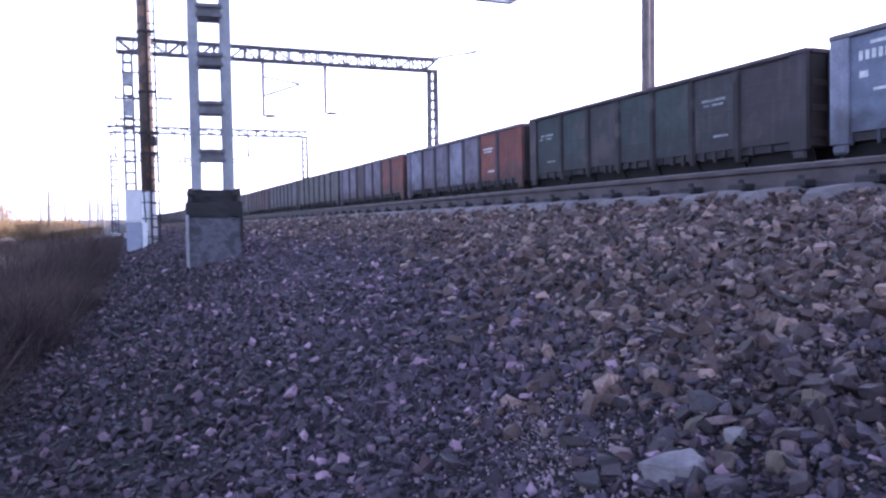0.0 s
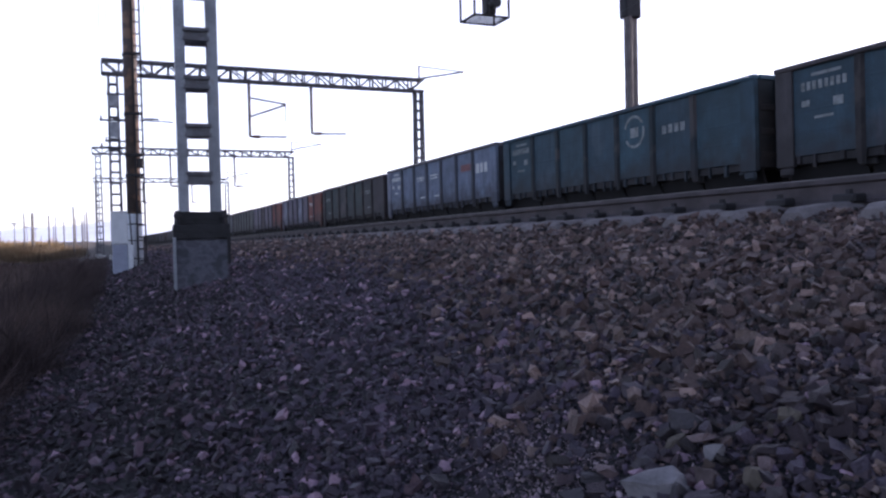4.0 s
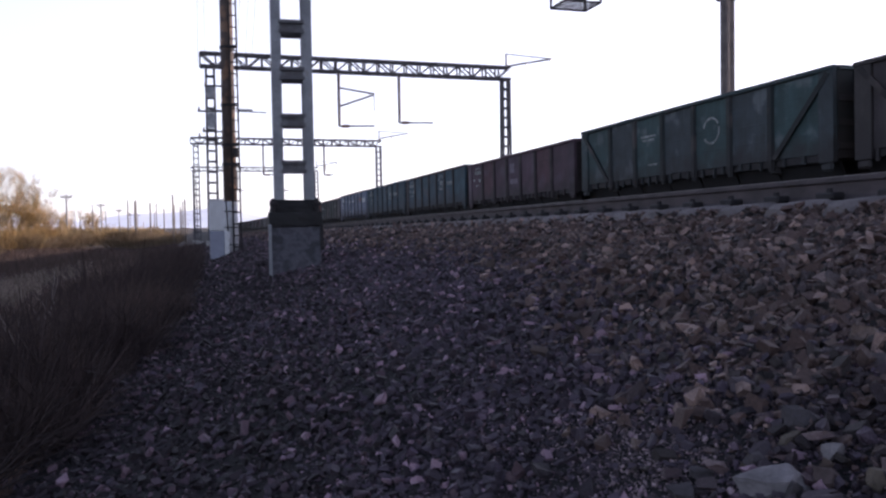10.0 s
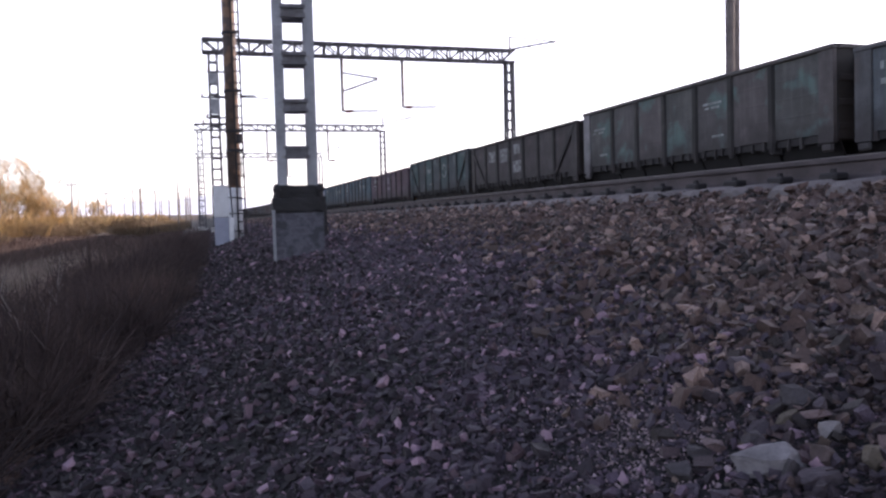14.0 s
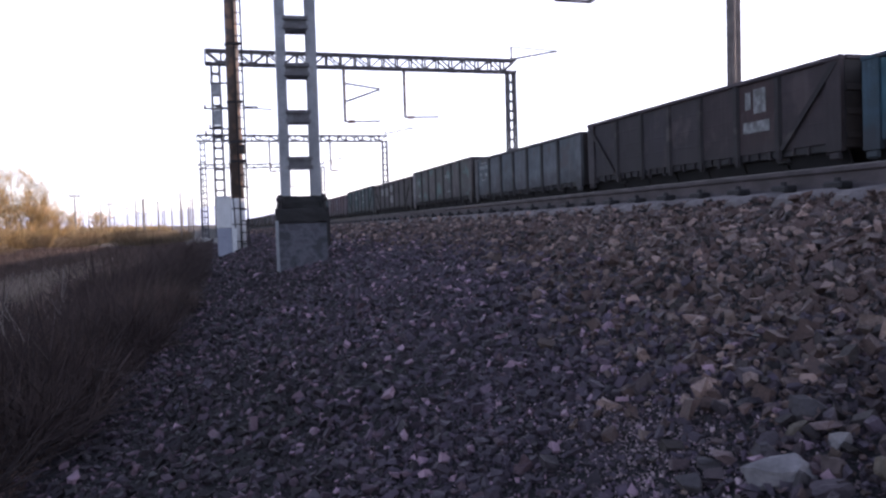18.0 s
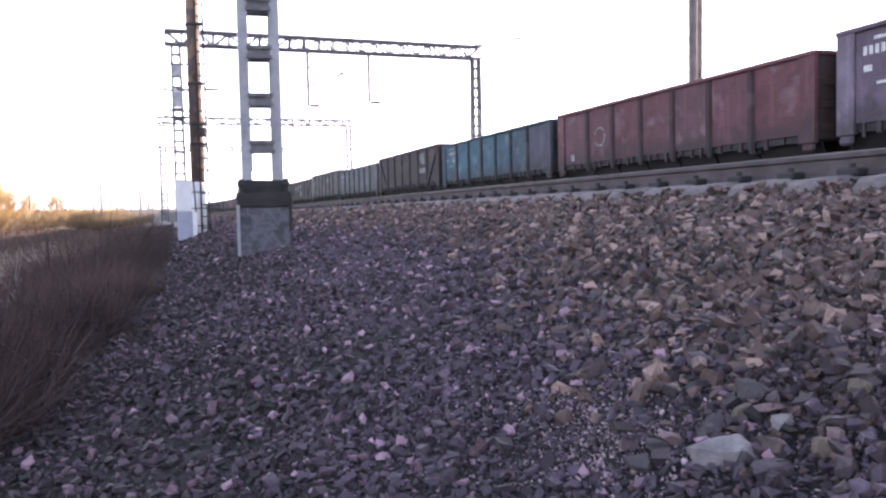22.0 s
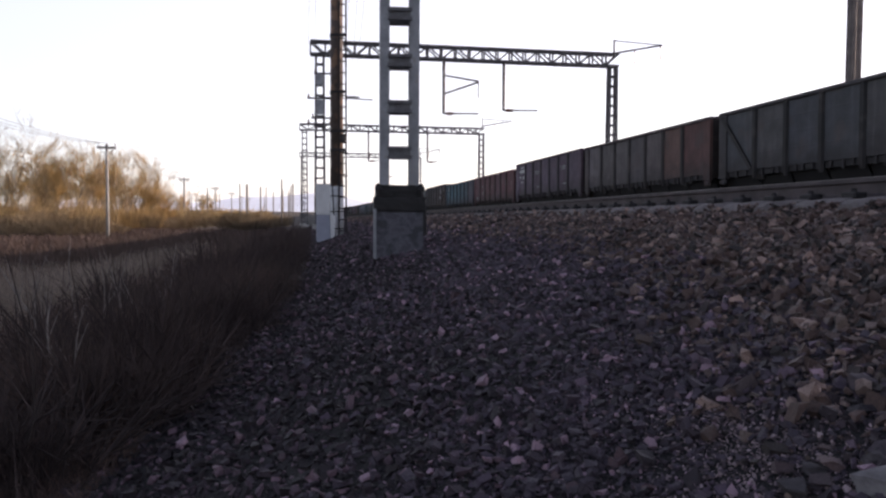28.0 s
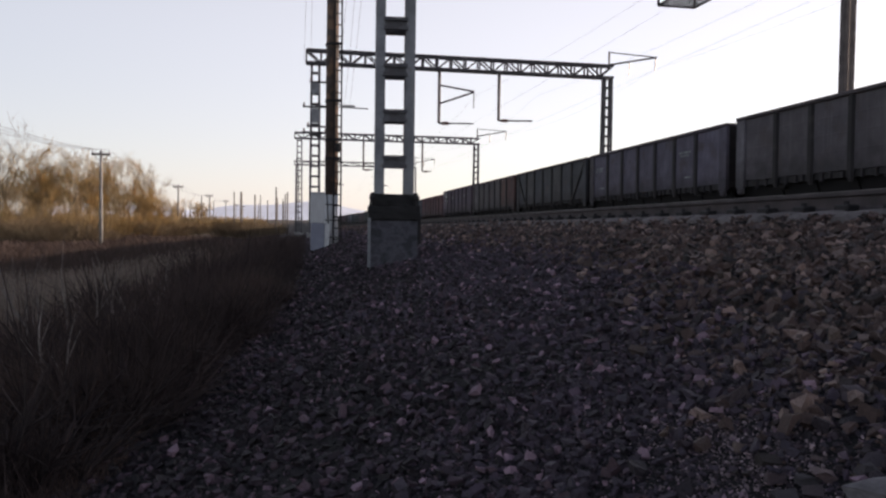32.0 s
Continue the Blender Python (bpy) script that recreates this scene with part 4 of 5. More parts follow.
def thicket_meshes(seed, height, radius, stems, each, mat, width):
    """Many upright stems from one foot, feathered with fine twigs."""
    rng = np.random.default_rng(seed)
    wood, twigs = Geo(), []
    for _ in range(stems):
        a, q = rng.uniform(0, 6.28), radius * math.sqrt(rng.random())
        foot = Vector((math.cos(a) * q * 0.6, math.sin(a) * q * 0.6, -0.2))
        h = height * rng.uniform(0.55, 1.0) * (1 - 0.35 * (q / radius) ** 2)
        top = Vector((math.cos(a) * q * 1.25 + rng.normal(0, 0.2), math.sin(a) * q * 1.25 + rng.normal(0, 0.2), h * 0.85))
        wood.tube(foot, top, 0.03 + 0.004 * height, 0.012, 3)
        for _ in range(each):
            u = rng.uniform(0.12, 1.0)
            d = ((top - foot).normalized() + Vector(rng.normal(0, 0.6, 3))).normalized()
            twigs.append((tuple(foot.lerp(top, u)), tuple(d), rng.uniform(0.4, 1.0) * (0.7 + 0.1 * height)))
    return wood.mesh("trunk", TRUNK), twig_geo(rng, twigs, width).mesh("crown", mat)


def trees():
    kinds = [tree_meshes(11, 11.0, 1, TWIG_DARK, 3, 0.009), tree_meshes(12, 8.4, 2, TWIG, 11, 0.011), thicket_meshes(13, 5.6, 2.6, 56, 30, TWIG, 0.012), tree_meshes(14, 9.2, 3, TWIG, 8, 0.01), thicket_meshes(15, 2.4, 2.4, 60, 30, TWIG_DARK, 0.014)]
    names = ["tall bare tree with fine brown twigs", "golden-brown bare willow lit by low sun", "golden bare shrub lit by low sun", "golden bare tree with a feathery crown", "low golden-brown bush in the field"]
    rng = np.random.default_rng(21)
    spots = [(0, -30.5, 92, 1.0), (0, -35.5, 98, 0.95), (3, -33, 95, 0.85), (1, -29, 96, 0.9), (3, -26.6, 97, 0.98), (1, -24.6, 99, 0.9), (1, -23.2, 102, 0.75), (3, -21.4, 103, 0.92), (1, -19.4, 104, 0.66), (1, -31.5, 104, 0.95), (3, -38, 110, 1.0), (1, -28, 110, 0.9), (3, -25, 116, 0.9), (1, -22, 118, 0.7), (3, -42, 104, 1.0), (1, -40, 96, 0.9)]
    spots += [(2, -31.5, 88, 1.0), (2, -28.8, 88, 0.95), (2, -26.2, 90, 0.9), (2, -24, 92, 0.85), (2, -21.8, 94, 0.8), (2, -20, 97, 0.75), (2, -34, 90, 1.0), (2, -37, 92, 1.0), (4, -18.2, 100, 1.0), (4, -17, 106, 1.0), (4, -18.6, 112, 1.2), (4, -17.6, 122, 1.1), (4, -19.5, 130, 1.3), (2, -22, 138, 0.7), (4, -20, 150, 1.2), (2, -25, 146, 0.8), (4, -17.5, 160, 1.1), (4, -18, 175, 1.3), (1, -31, 150, 0.8), (2, -35, 140, 1.0), (3, -40, 135, 0.9), (4, -15, 192, 1.2), (2, -23, 190, 0.8), (0, -45, 96, 0.9), (2, -44, 92, 1.0), (1, -48, 100, 0.9)]
    spots += [(2, -18.6, 101, 0.72), (1, -17.4, 106, 0.55), (2, -16.2, 110, 0.62), (2, -19.4, 112, 0.8), (2, -17.2, 120, 0.7), (1, -19, 126, 0.55), (2, -15.5, 132, 0.6)]
    spots += [(4, -35 + 1.25 * i, 79 + 5 * math.sin(i * 2.1), 0.85 + 0.3 * math.sin(i * 3.7)) for i in range(14)]
    spots += [(2, -33 + 1.9 * i, 104 + 2.2 * i, 1.0 - 0.04 * i) for i in range(9)]
    spots += [(2, float(rng.uniform(-48, -8)), float(rng.uniform(140, 300)), float(rng.uniform(0.35, 0.75))) for _ in range(36)]
    spots += [(4, float(rng.uniform(-16, -4)), float(rng.uniform(108, 230)), float(rng.uniform(0.7, 1.2))) for _ in range(22)]
    for i in range(22):
        spots.append((int(rng.choice([1, 2, 2, 4])), float(rng.uniform(-75, -22)), float(rng.uniform(180, 330)), float(rng.uniform(0.6, 1.0))))
    for kind, x, y, s in spots:
        tall = kind in (0, 1, 3)
        ob = thing("tree" if tall else "bush", names[kind], "tree" if tall else "bush", group="bare trees along the field")
        ob.matrix_basis = Matrix.LocRotScale((x, y, float(ground_height(x, y)) - 0.1), Euler((0, 0, float(rng.uniform(0, 6.28)))), (s, s, s * float(rng.uniform(0.85, 1.2))))
        part("trunk", kinds[kind][0], None, ob)
        part("crown", kinds[kind][1], None, ob)
    far = []
    for _ in range(16000):
        y = float(rng.uniform(220, 1000))
        x = float(rng.uniform(-0.8, -0.03)) * y - 8
        h = float(rng.uniform(1.0, 5.0)) * (0.4 + 0.6 * math.sin(x * 0.05 + y * 0.02) ** 2)
        far.append(((x, y, FIELD - 0.2 + rng.uniform(0, 0.7) * h), (rng.normal(0, 0.4), rng.normal(0, 0.4), 1), float(rng.uniform(0.8, 2.0))))
    tagged(new("far_scrub", twig_geo(rng, far, 0.16).mesh("far_scrub", TWIG)), "far golden-brown scrub along the plain", "scrub", kind="stuff")


def brush():
    """Dark twiggy brush that hangs over the gravel's edge, with a few denser bushes in it."""
    rng = np.random.default_rng(33)
    twigs = []
    for i in range(640):
        y = float(2.6 + 52 * rng.random() ** 1.5) if i < 420 else float(rng.uniform(16, 60))
        x = float(gravel_edge(y)) - 0.1 - abs(rng.normal(0, 0.5 if i < 420 else 1.1))
        size = float(rng.uniform(0.35, 1.0)) * min(1.0, 0.35 + 0.8 * (float(gravel_edge(y)) - x))
        z = float(ground_height(x, y)) - 0.04
        for _ in range(int(45 * size) + 12):
            d = Vector((rng.normal(0, 0.6), rng.normal(0, 0.6), 1)).normalized()
            twigs.append(((x + rng.normal(0, 0.16) * size, y + rng.normal(0, 0.16) * size, z + rng.uniform(0, 0.3) * size), tuple(d), float(rng.uniform(0.25, 0.8)) * size))
    tagged(new("brush", twig_geo(rng, twigs, 0.004).mesh("brush", BRUSH)), "dark dry brush along the edge of the gravel", "brush", kind="stuff")
    wood, crown = thicket_meshes(34, 0.62, 0.42, 26, 26, BRUSH, 0.006)
    wood.materials[0] = BRUSH
    weed_wood, weed_crown = thicket_meshes(38, 0.75, 0.5, 34, 30, WEED, 0.0035)
    weed_wood.materials[0] = WEED
    for _ in range(70):
        y = float(rng.uniform(2.8, 10.5))
        out = float(rng.uniform(0, 2.6))
        x = float(gravel_edge(y)) - 0.4 - out
        s = float(rng.uniform(0.42, 0.62)) + 0.1 * out
        ob = thing("weed_clump", "dry brown twiggy weed on the bank", "weed", group="weeds on the bank")
        ob.matrix_basis = Matrix.LocRotScale((x, y, float(ground_height(x, y)) - 0.02), Euler((0, 0, float(rng.uniform(0, 6.28)))), (s, s, s))
        part("branch", weed_wood, None, ob)
        part("crown", weed_crown, None, ob)
    for x, y, s in ((-0.99, 12.38, 1.2), (-0.8, 6.94, 0.95), (-0.92, 5.41, 0.9), (-0.87, 10.79, 1.1), (-0.95, 8.2, 0.9), (-1.02, 4.4, 0.85), (-0.75, 9.4, 0.8), (-0.55, 15.2, 1.1), (-0.4, 19.5, 1.2), (-1.25, 3.5, 0.8), (-1.6, 5.6, 1.1), (-1.9, 8.9, 1.2)):
        ob = thing("low_bush", "low dark bare bush at the edge of the gravel", "bush", group="low bushes on the bank")
        ob.matrix_basis = Matrix.LocRotScale((x - 0.1, y, float(ground_height(x, y)) - 0.02), Euler((0, 0, float(rng.uniform(0, 6.28)))), (s, s, s))
        part("branch", wood, None, ob)
        part("crown", crown, None, ob)


def plumes():
    """Feathery seed heads on tall dry weeds at the foot of the bank, paled as sky-lit tips."""
    rng = np.random.default_rng(37)
    twigs = []
    for x0, x1, y0, y1, count in ((-6.5, -2.4, 6, 14, 2600), (-10, -3.0, 12, 28, 3600)):
        for _ in range(count):
            x, y = float(rng.uniform(x0, x1)), float(rng.uniform(y0, y1))
            h = float(rng.uniform(0.55, 1.05))
            z = float(ground_height(x, y))
            lean = Vector((rng.normal(0, 0.12), rng.normal(0, 0.12), 1)).normalized()
            twigs.append(((x, y, z - 0.02), tuple(lean), h))
            for _ in range(5):
                q = Vector((x, y, z)) + lean * h * float(rng.uniform(0.6, 0.95))
                twigs.append((tuple(q), tuple((lean + Vector(rng.normal(0, 0.35, 3))).normalized()), float(rng.uniform(0.06, 0.2))))
    tagged(new("weed_plumes", twig_geo(rng, twigs, 0.0035).mesh("weed_plumes", PLUME)), "feathery heads of tall dry weeds, coloured pale as sky-lit tips", "weeds", kind="stuff")


def grass(name, label, mat, areas, seed):
    """Dry grass blades; areas: (x0, x1, y0, y1, count, height, half width)."""
    rng = np.random.default_rng(seed)
    v, f = [], []
    for x0, x1, y0, y1, count, tall, width in areas:
        x, y = rng.uniform(x0, x1, count), rng.uniform(y0, y1, count)
        on_bank = x < gravel_edge(y) + 0.05
        x, y = x[on_bank], y[on_bank]
        count = len(x)
        clump = 0.55 + 0.65 * (np.sin(x * 2.3 + 1.3 * np.sin(y * 1.1)) * np.sin(y * 1.9 + x) > -0.2) * rng.uniform(0.4, 1.1, count)
        h = tall * clump * rng.uniform(0.5, 1.15, count) * np.clip((gravel_edge(y) - x) / 0.9, 0.22, 1)
        z = ground_height(x, y) - 0.03
        lean = rng.normal(0, 0.5, (count, 2)) * h[:, None]
        ang = rng.uniform(0, 3.14, count)
        wx, wy = np.cos(ang) * width, np.sin(ang) * width
        n = len(v)
        a = np.stack([x - wx, y - wy, z], 1)
        b = np.stack([x + wx, y + wy, z], 1)
        c = np.stack([x + lean[:, 0] * 0.4 + wx * 0.8, y + lean[:, 1] * 0.4 + wy * 0.8, z + h * 0.55], 1)
        d = np.stack([x + lean[:, 0] * 0.4 - wx * 0.8, y + lean[:, 1] * 0.4 - wy * 0.8, z + h * 0.55], 1)
        e = np.stack([x + lean[:, 0], y + lean[:, 1], z + h], 1)
        v += np.stack([a, b, c, d, e], 1).reshape(-1, 3).tolist()
        k = n + 5 * np.arange(count)
        f += [(int(i), int(i) + 1, int(i) + 2, int(i) + 3) for i in k] + [(int(i) + 3, int(i) + 2, int(i) + 4) for i in k]
    m = bpy.data.meshes.new(name)
    m.from_pydata(v, [], f)
    m.materials.append(mat)
    tagged(new(name, m), label, "grass", kind="stuff")


def saplings():
    """Thin pale forked stems that stand in the weeds."""
    rng = np.random.default_rng(41)
    spots = ((-1.79, 6.6, 1.15, -0.35, 3), (-1.36, 6.79, 0.95, 0.0, 2), (-2.35, 7.35, 1.0, -0.1, 2), (-2.06, 5.93, 0.9, -0.4, 3), (-1.45, 4.95, 0.7, -0.3, 2), (-1.84, 4.87, 0.75, -0.5, 2), (-2.7, 7.9, 1.0, 0.1, 2), (-1.5, 8.6, 0.85, -0.1, 2), (-2.9, 6.4, 1.0, -0.3, 2))
    for x, y, h, lean, stems in spots:
        ob = thing("sapling", "thin pale forked sapling stems among dark weeds", "sapling", pose(x, y, float(ground_height(x, y))), group="saplings")
        for j in range(stems):
            p, d = Vector((0.02 * j, 0, -0.05)), Vector((lean * (1 - 0.5 * j) + rng.normal(0, 0.12), rng.normal(0, 0.15), 1)).normalized()
            line, forks = [p], []
            for i in range(6):
                d = (d + Vector(rng.normal(0, 0.09, 3))).normalized()
                p = p + d * h * (1 - 0.14 * j) / 6
                line.append(p)
                if i > 1:
                    forks.append((p, p + (d + Vector(rng.normal(0, 0.4, 3))).normalized() * h * 0.3))
            stem = part("stem", Geo().cable(line, 0.006), PALE_STEM, ob)
            for a, b in forks:
                part("twig", Geo().tube(a, b, 0.0045, 0.0015, 3), PALE_STEM, stem)


PURPLE_ROCK = material("mauve_rock", (0.105, 0.08, 0.095), 0.8, scale=14, grain=120, bump=0.25)


def cut_stone(rng, size, cuts, rough):
    """A broken stone: a block split by random planes, its faces then slightly uneven."""
    bm = bmesh.new()
    bmesh.ops.create_cube(bm, size=1.0)
    for _ in range(cuts):
        n = Vector(rng.normal(0, 1, 3)).normalized()
        geom = bm.verts[:] + bm.edges[:] + bm.faces[:]
        cut = bmesh.ops.bisect_plane(bm, geom=geom, plane_co=n * float(rng.uniform(0.34, 0.52)), plane_no=n, clear_outer=True)
        edges = [e for e in cut["geom_cut"] if isinstance(e, bmesh.types.BMEdge)]
        if len(edges) > 2:
            bmesh.ops.contextual_create(bm, geom=edges)
    bmesh.ops.remove_doubles(bm, verts=bm.verts, dist=0.02)
    bmesh.ops.triangulate(bm, faces=bm.faces)
    bmesh.ops.subdivide_edges(bm, edges=bm.edges, cuts=2, use_grid_fill=True)
    off = Vector(rng.uniform(-9, 9, 3))
    for v in bm.verts:
        v.co += Vector(noise.noise_vector(v.co * 3.2 + off)) * rough + Vector(noise.noise_vector(v.co * 9.0 + off)) * rough * 0.35
        v.co = Vector([c * d for c, d in zip(v.co, size)])
    bmesh.ops.recalc_face_normals(bm, faces=bm.faces)
    return bm


def rocks():
    """Larger stones that lie loose on the ballast."""
    rng = np.random.default_rng(51)
    spots = (
        (1.112, 1.338, 0.142, 0.075, 0.068, -36, 4, -16, PALE_ROCK, "large pale grey rock with a chipped flank"),
        (1.118, 1.288, 0.048, 0.04, 0.062, -20, 0, 8, ROCK, "dark grey stone leaning on the pale rock"),
        (1.178, 1.482, 0.135, 0.03, 0.03, 28, 10, -24, BUFF_ROCK, "long buff sliver of stone"),
        (1.2, 1.476, 0.09, 0.05, 0.045, 24, 10, -18, PURPLE_ROCK, "long mauve-grey slab beside a sliver"),
        (1.064, 1.512, 0.072, 0.05, 0.035, -35, 12, 0, ROCK, "flat angular grey slab on gravel"),
        (1.234, 1.195, 0.05, 0.045, 0.07, -30, 0, -6, BUFF_ROCK, "upright squarish grey-buff stone"),
        (1.19, 1.275, 0.08, 0.06, 0.06, 10, 6, 0, BROWN_ROCK, "blunt brown stone on the ballast"),
        (1.136, 1.222, 0.105, 0.06, 0.05, -25, 0, 0, PURPLE_ROCK, "flat lilac-grey stone on the ballast"),
        (1.276, 1.351, 0.058, 0.045, 0.045, 40, 0, 10, PALE_ROCK, "small cream stone on the ballast"),
        (1.257, 1.465, 0.085, 0.045, 0.04, 22, 0, -14, BUFF_ROCK, "long buff stone on the ballast"),
        (1.327, 1.493, 0.105, 0.075, 0.075, -25, 12, 0, ROCK, "big grey angular stone on the ballast"),
        (1.326, 1.43, 0.045, 0.04, 0.06, 15, 0, -28, PURPLE_ROCK, "upright pinkish-grey stone on the ballast"),
        (1.404, 1.797, 0.1, 0.07, 0.06, 0, 10, 0, PURPLE_ROCK, "mauve oval stone on the ballast"),
        (0.981, 1.466, 0.085, 0.065, 0.06, -50, 14, -10, ROCK, "dark grey slab of stone on gravel"),
        (1.571, 1.684, 0.035, 0.03, 0.028, 10, 0, 0, PALE_ROCK, "small white stone on the ballast"),
        (1.533, 1.452, 0.075, 0.055, 0.045, -15, 8, 0, BROWN_ROCK, "flat reddish stone on the ballast"),
        (1.474, 1.334, 0.052, 0.045, 0.055, 35, 0, 12, BUFF_ROCK, "cream angular stone on the ballast"),
        (1.559, 1.389, 0.078, 0.055, 0.042, -20, 8, -8, BROWN_ROCK, "flat brown stone on the ballast"),
        (1.488, 1.319, 0.058, 0.048, 0.05, 60, 0, 0, BUFF_ROCK, "tan angular stone on the ballast"),
        (1.161, 1.446, 0.06, 0.05, 0.055, 5, 10, 0, ROCK, "dark angular stone on the ballast"),
    )
    for x, y, sx, sy, sz, turn, nod, tip, mat, label in spots:
        bm = cut_stone(rng, (sx, sy, sz) if mat is PALE_ROCK else (0.76 * sx, 0.76 * sy, 0.76 * sz), 22 if mat is PALE_ROCK else 12, 0.055 if mat is PALE_ROCK else 0.06)
        m = bpy.data.meshes.new("rock")
        bm.to_mesh(m)
        bm.free()
        m.materials.append(mat)
        ob = new("rock", m)
        ob.matrix_basis = pose(x, y, float(ground_height(x, y)) + sz * 0.26, nod, tip, turn)
        tagged(ob, label, "rock", "larger stones")


def hills():
    rng = np.random.default_rng(61)
    g = Geo()
    for layer, (dist, height) in enumerate(((2600, 32), (3400, 84))):
        n = 120
        ring = []
        for i in range(n + 1):
            a = radians(-75 + 150 * i / n)
            h = height * (0.45 + 0.35 * math.sin(a * 9 + layer * 2) + 0.2 * math.sin(a * 23 + layer) + 0.08 * math.sin(a * 61))
            ring.append((a, max(6, h)))
        verts = []
        for a, h in ring:
            for d, k in ((dist - 500, -0.1), (dist - 200, 0.5), (dist, 1.0), (dist + 400, 0.0)):
                verts.append((math.sin(a) * d, math.cos(a) * d, FIELD + h * k - 4))
        g.add(verts, [(4 * i + j, 4 * i + 4 + j, 4 * i + 5 + j, 4 * i + 1 + j) for i in range(n) for j in range(3)])
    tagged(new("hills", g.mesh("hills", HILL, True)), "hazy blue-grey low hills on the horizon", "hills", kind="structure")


# ---- the train ----
PAINTS = {}


def paint(color, wear=(0.078, 0.06, 0.058)):
    """Weathered wagon paint with rust and dust."""
    color = (round(0.81 * color[0], 4), round(0.735 * color[1], 4), round(0.79 * color[2], 4))
    key = (color, wear)
    if key not in PAINTS:
        PAINTS[key] = material("wagon_paint", color, 0.74, 0.0, dark=0.6, scale=1.7, grain=22, bump=0.12, random_amount=0.12, stain=wear, stain_scale=1.1, stain_cut=0.56, dark_tint=(0.022, 0.017, 0.019))
    return PAINTS[key]


# near-black hatch colour stands in for the shaded gaps below the side walls
HATCH = material("gap_shade_hatch", (0.011, 0.009, 0.01), 0.85, 0.0, scale=3, grain=40)
BODY, INNER, OUTER = 13.25, 1.75, 2.25
BAYS = 7
EDGES = [0.0] + [OUTER + INNER * i for i in range(BAYS - 1)] + [BODY]


def bay_at(i, flip=False):
    """Places a piece one inner bay long, stretched to bay i counted from the front."""
    wide = EDGES[i + 1] - EDGES[i]
    m = Matrix.Translation((0, BODY / 2 - EDGES[i + 1], 0)) @ Matrix.Diagonal((1, wide / INNER, 1, 1))
    return m @ Matrix(((1, 0, 0, 0), (0, -1, 0, INNER), (0, 0, 1, 0), (0, 0, 0, 1))) if flip else m


MESHES = {}


def shared(name, mat, build):
    key = (name, mat.name)
    if key not in MESHES:
        MESHES[key] = build().mesh(name, mat)
    return MESHES[key]


def panel_geo():
    w = INNER
    side = [(-1.44, 3.4), (-1.44, 1.34), (-1.49, 1.34), (-1.5, 1.35)]
    for z in (1.9, 2.4, 2.9):
        side += [(-1.5, z - 0.035), (-1.504, z - 0.015), (-1.504, z + 0.015), (-1.5, z + 0.035)]
    side += [(-1.5, 3.39), (-1.49, 3.4)]
    n = len(side)
    return Geo().add([(a, y, b) for y in (0.02, w - 0.02) for a, b in side], [(i, (i + 1) % n, n + (i + 1) % n, n + i) for i in range(n)] + [tuple(range(n))[::-1], tuple(range(n, 2 * n))])


def post_geo():
    g = Geo()
    outline = [(-1.5, -0.13), (-1.575, -0.075), (-1.575, 0.075), (-1.5, 0.13)]
    verts = [(x, y, z) for z in (1.02, 1.3, 3.4) for x, y in outline]
    verts = [(x if z > 1.1 else x + 0.03, y * (1 if z > 1.1 else 0.7), z) for x, y, z in verts]
    faces = [(k * 4 + i, k * 4 + (i + 1) % 4, k * 4 + 4 + (i + 1) % 4, k * 4 + 4 + i) for k in range(2) for i in range(4)]
    return g.add(verts, faces + [(3, 2, 1, 0), (8, 9, 10, 11)])


def corner_geo():
    return Geo().box(-1.56, -1.42, -0.25, 0.25, 1.1, 3.42, 0.015).box(-1.55, -1.43, -0.2, 0.2, 0.88, 1.12, 0.06)


def top_geo():
    g = Geo()
    for s in (-1, 1):
        g.box(s * 1.5 - 0.085, s * 1.5 + 0.085, -BODY / 2 - 0.03, BODY / 2 + 0.03, 3.4, 3.52, 0.02)
    for s in (-1, 1):
        g.box(-1.41, 1.41, s * BODY / 2 - 0.07, s * BODY / 2 + 0.07, 3.4, 3.515, 0.02)
    return g


def end_geo():
    return Geo().box(-1.44, 1.44, -0.04, 0.04, 1.2, 3.4, 0.01)


def end_rib_geo():
    return Geo().box(-1.42, 1.42, 0.038, 0.07, -0.08, 0.08, 0.012)


def end_post_geo():
    return Geo().box(-0.08, 0.08, 0.038, 0.09, 1.2, 3.4, 0.02)


def far_wall_geo():
    g = Geo().box(1.44, 1.5, -BODY / 2, BODY / 2, 1.1, 3.4, 0.01)
    for i in range(BAYS + 1):
        y = BODY / 2 - EDGES[i]
        g.box(1.5, 1.57, max(y - 0.1, -BODY / 2), min(y + 0.1, BODY / 2), 1.05, 3.4, 0.01)
    return g


def sill_geo():
    return Geo().box(-1.44, -1.37, -BODY / 2, BODY / 2, 1.14, 1.34, 0.012).box(1.41, 1.53, -BODY / 2, BODY / 2, 1.14, 1.3, 0.012)


def under_geo():
    g = Geo().box(-0.28, 0.28, -6.5, 6.5, 0.85, 1.2, 0.02).box(-1.42, 1.42, -6.3, 6.3, 1.2, 1.26)
    for y in (-4.33, 4.33):
        g.box(-1.35, 1.35, y - 0.22, y + 0.22, 0.98, 1.2, 0.02)
    return g.box(-0.9, -0.4, -1.2, -0.4, 0.62, 0.98, 0.05).tube((-0.6, 0.3, 0.8), (-0.6, 1.3, 0.8), 0.19, n=12)


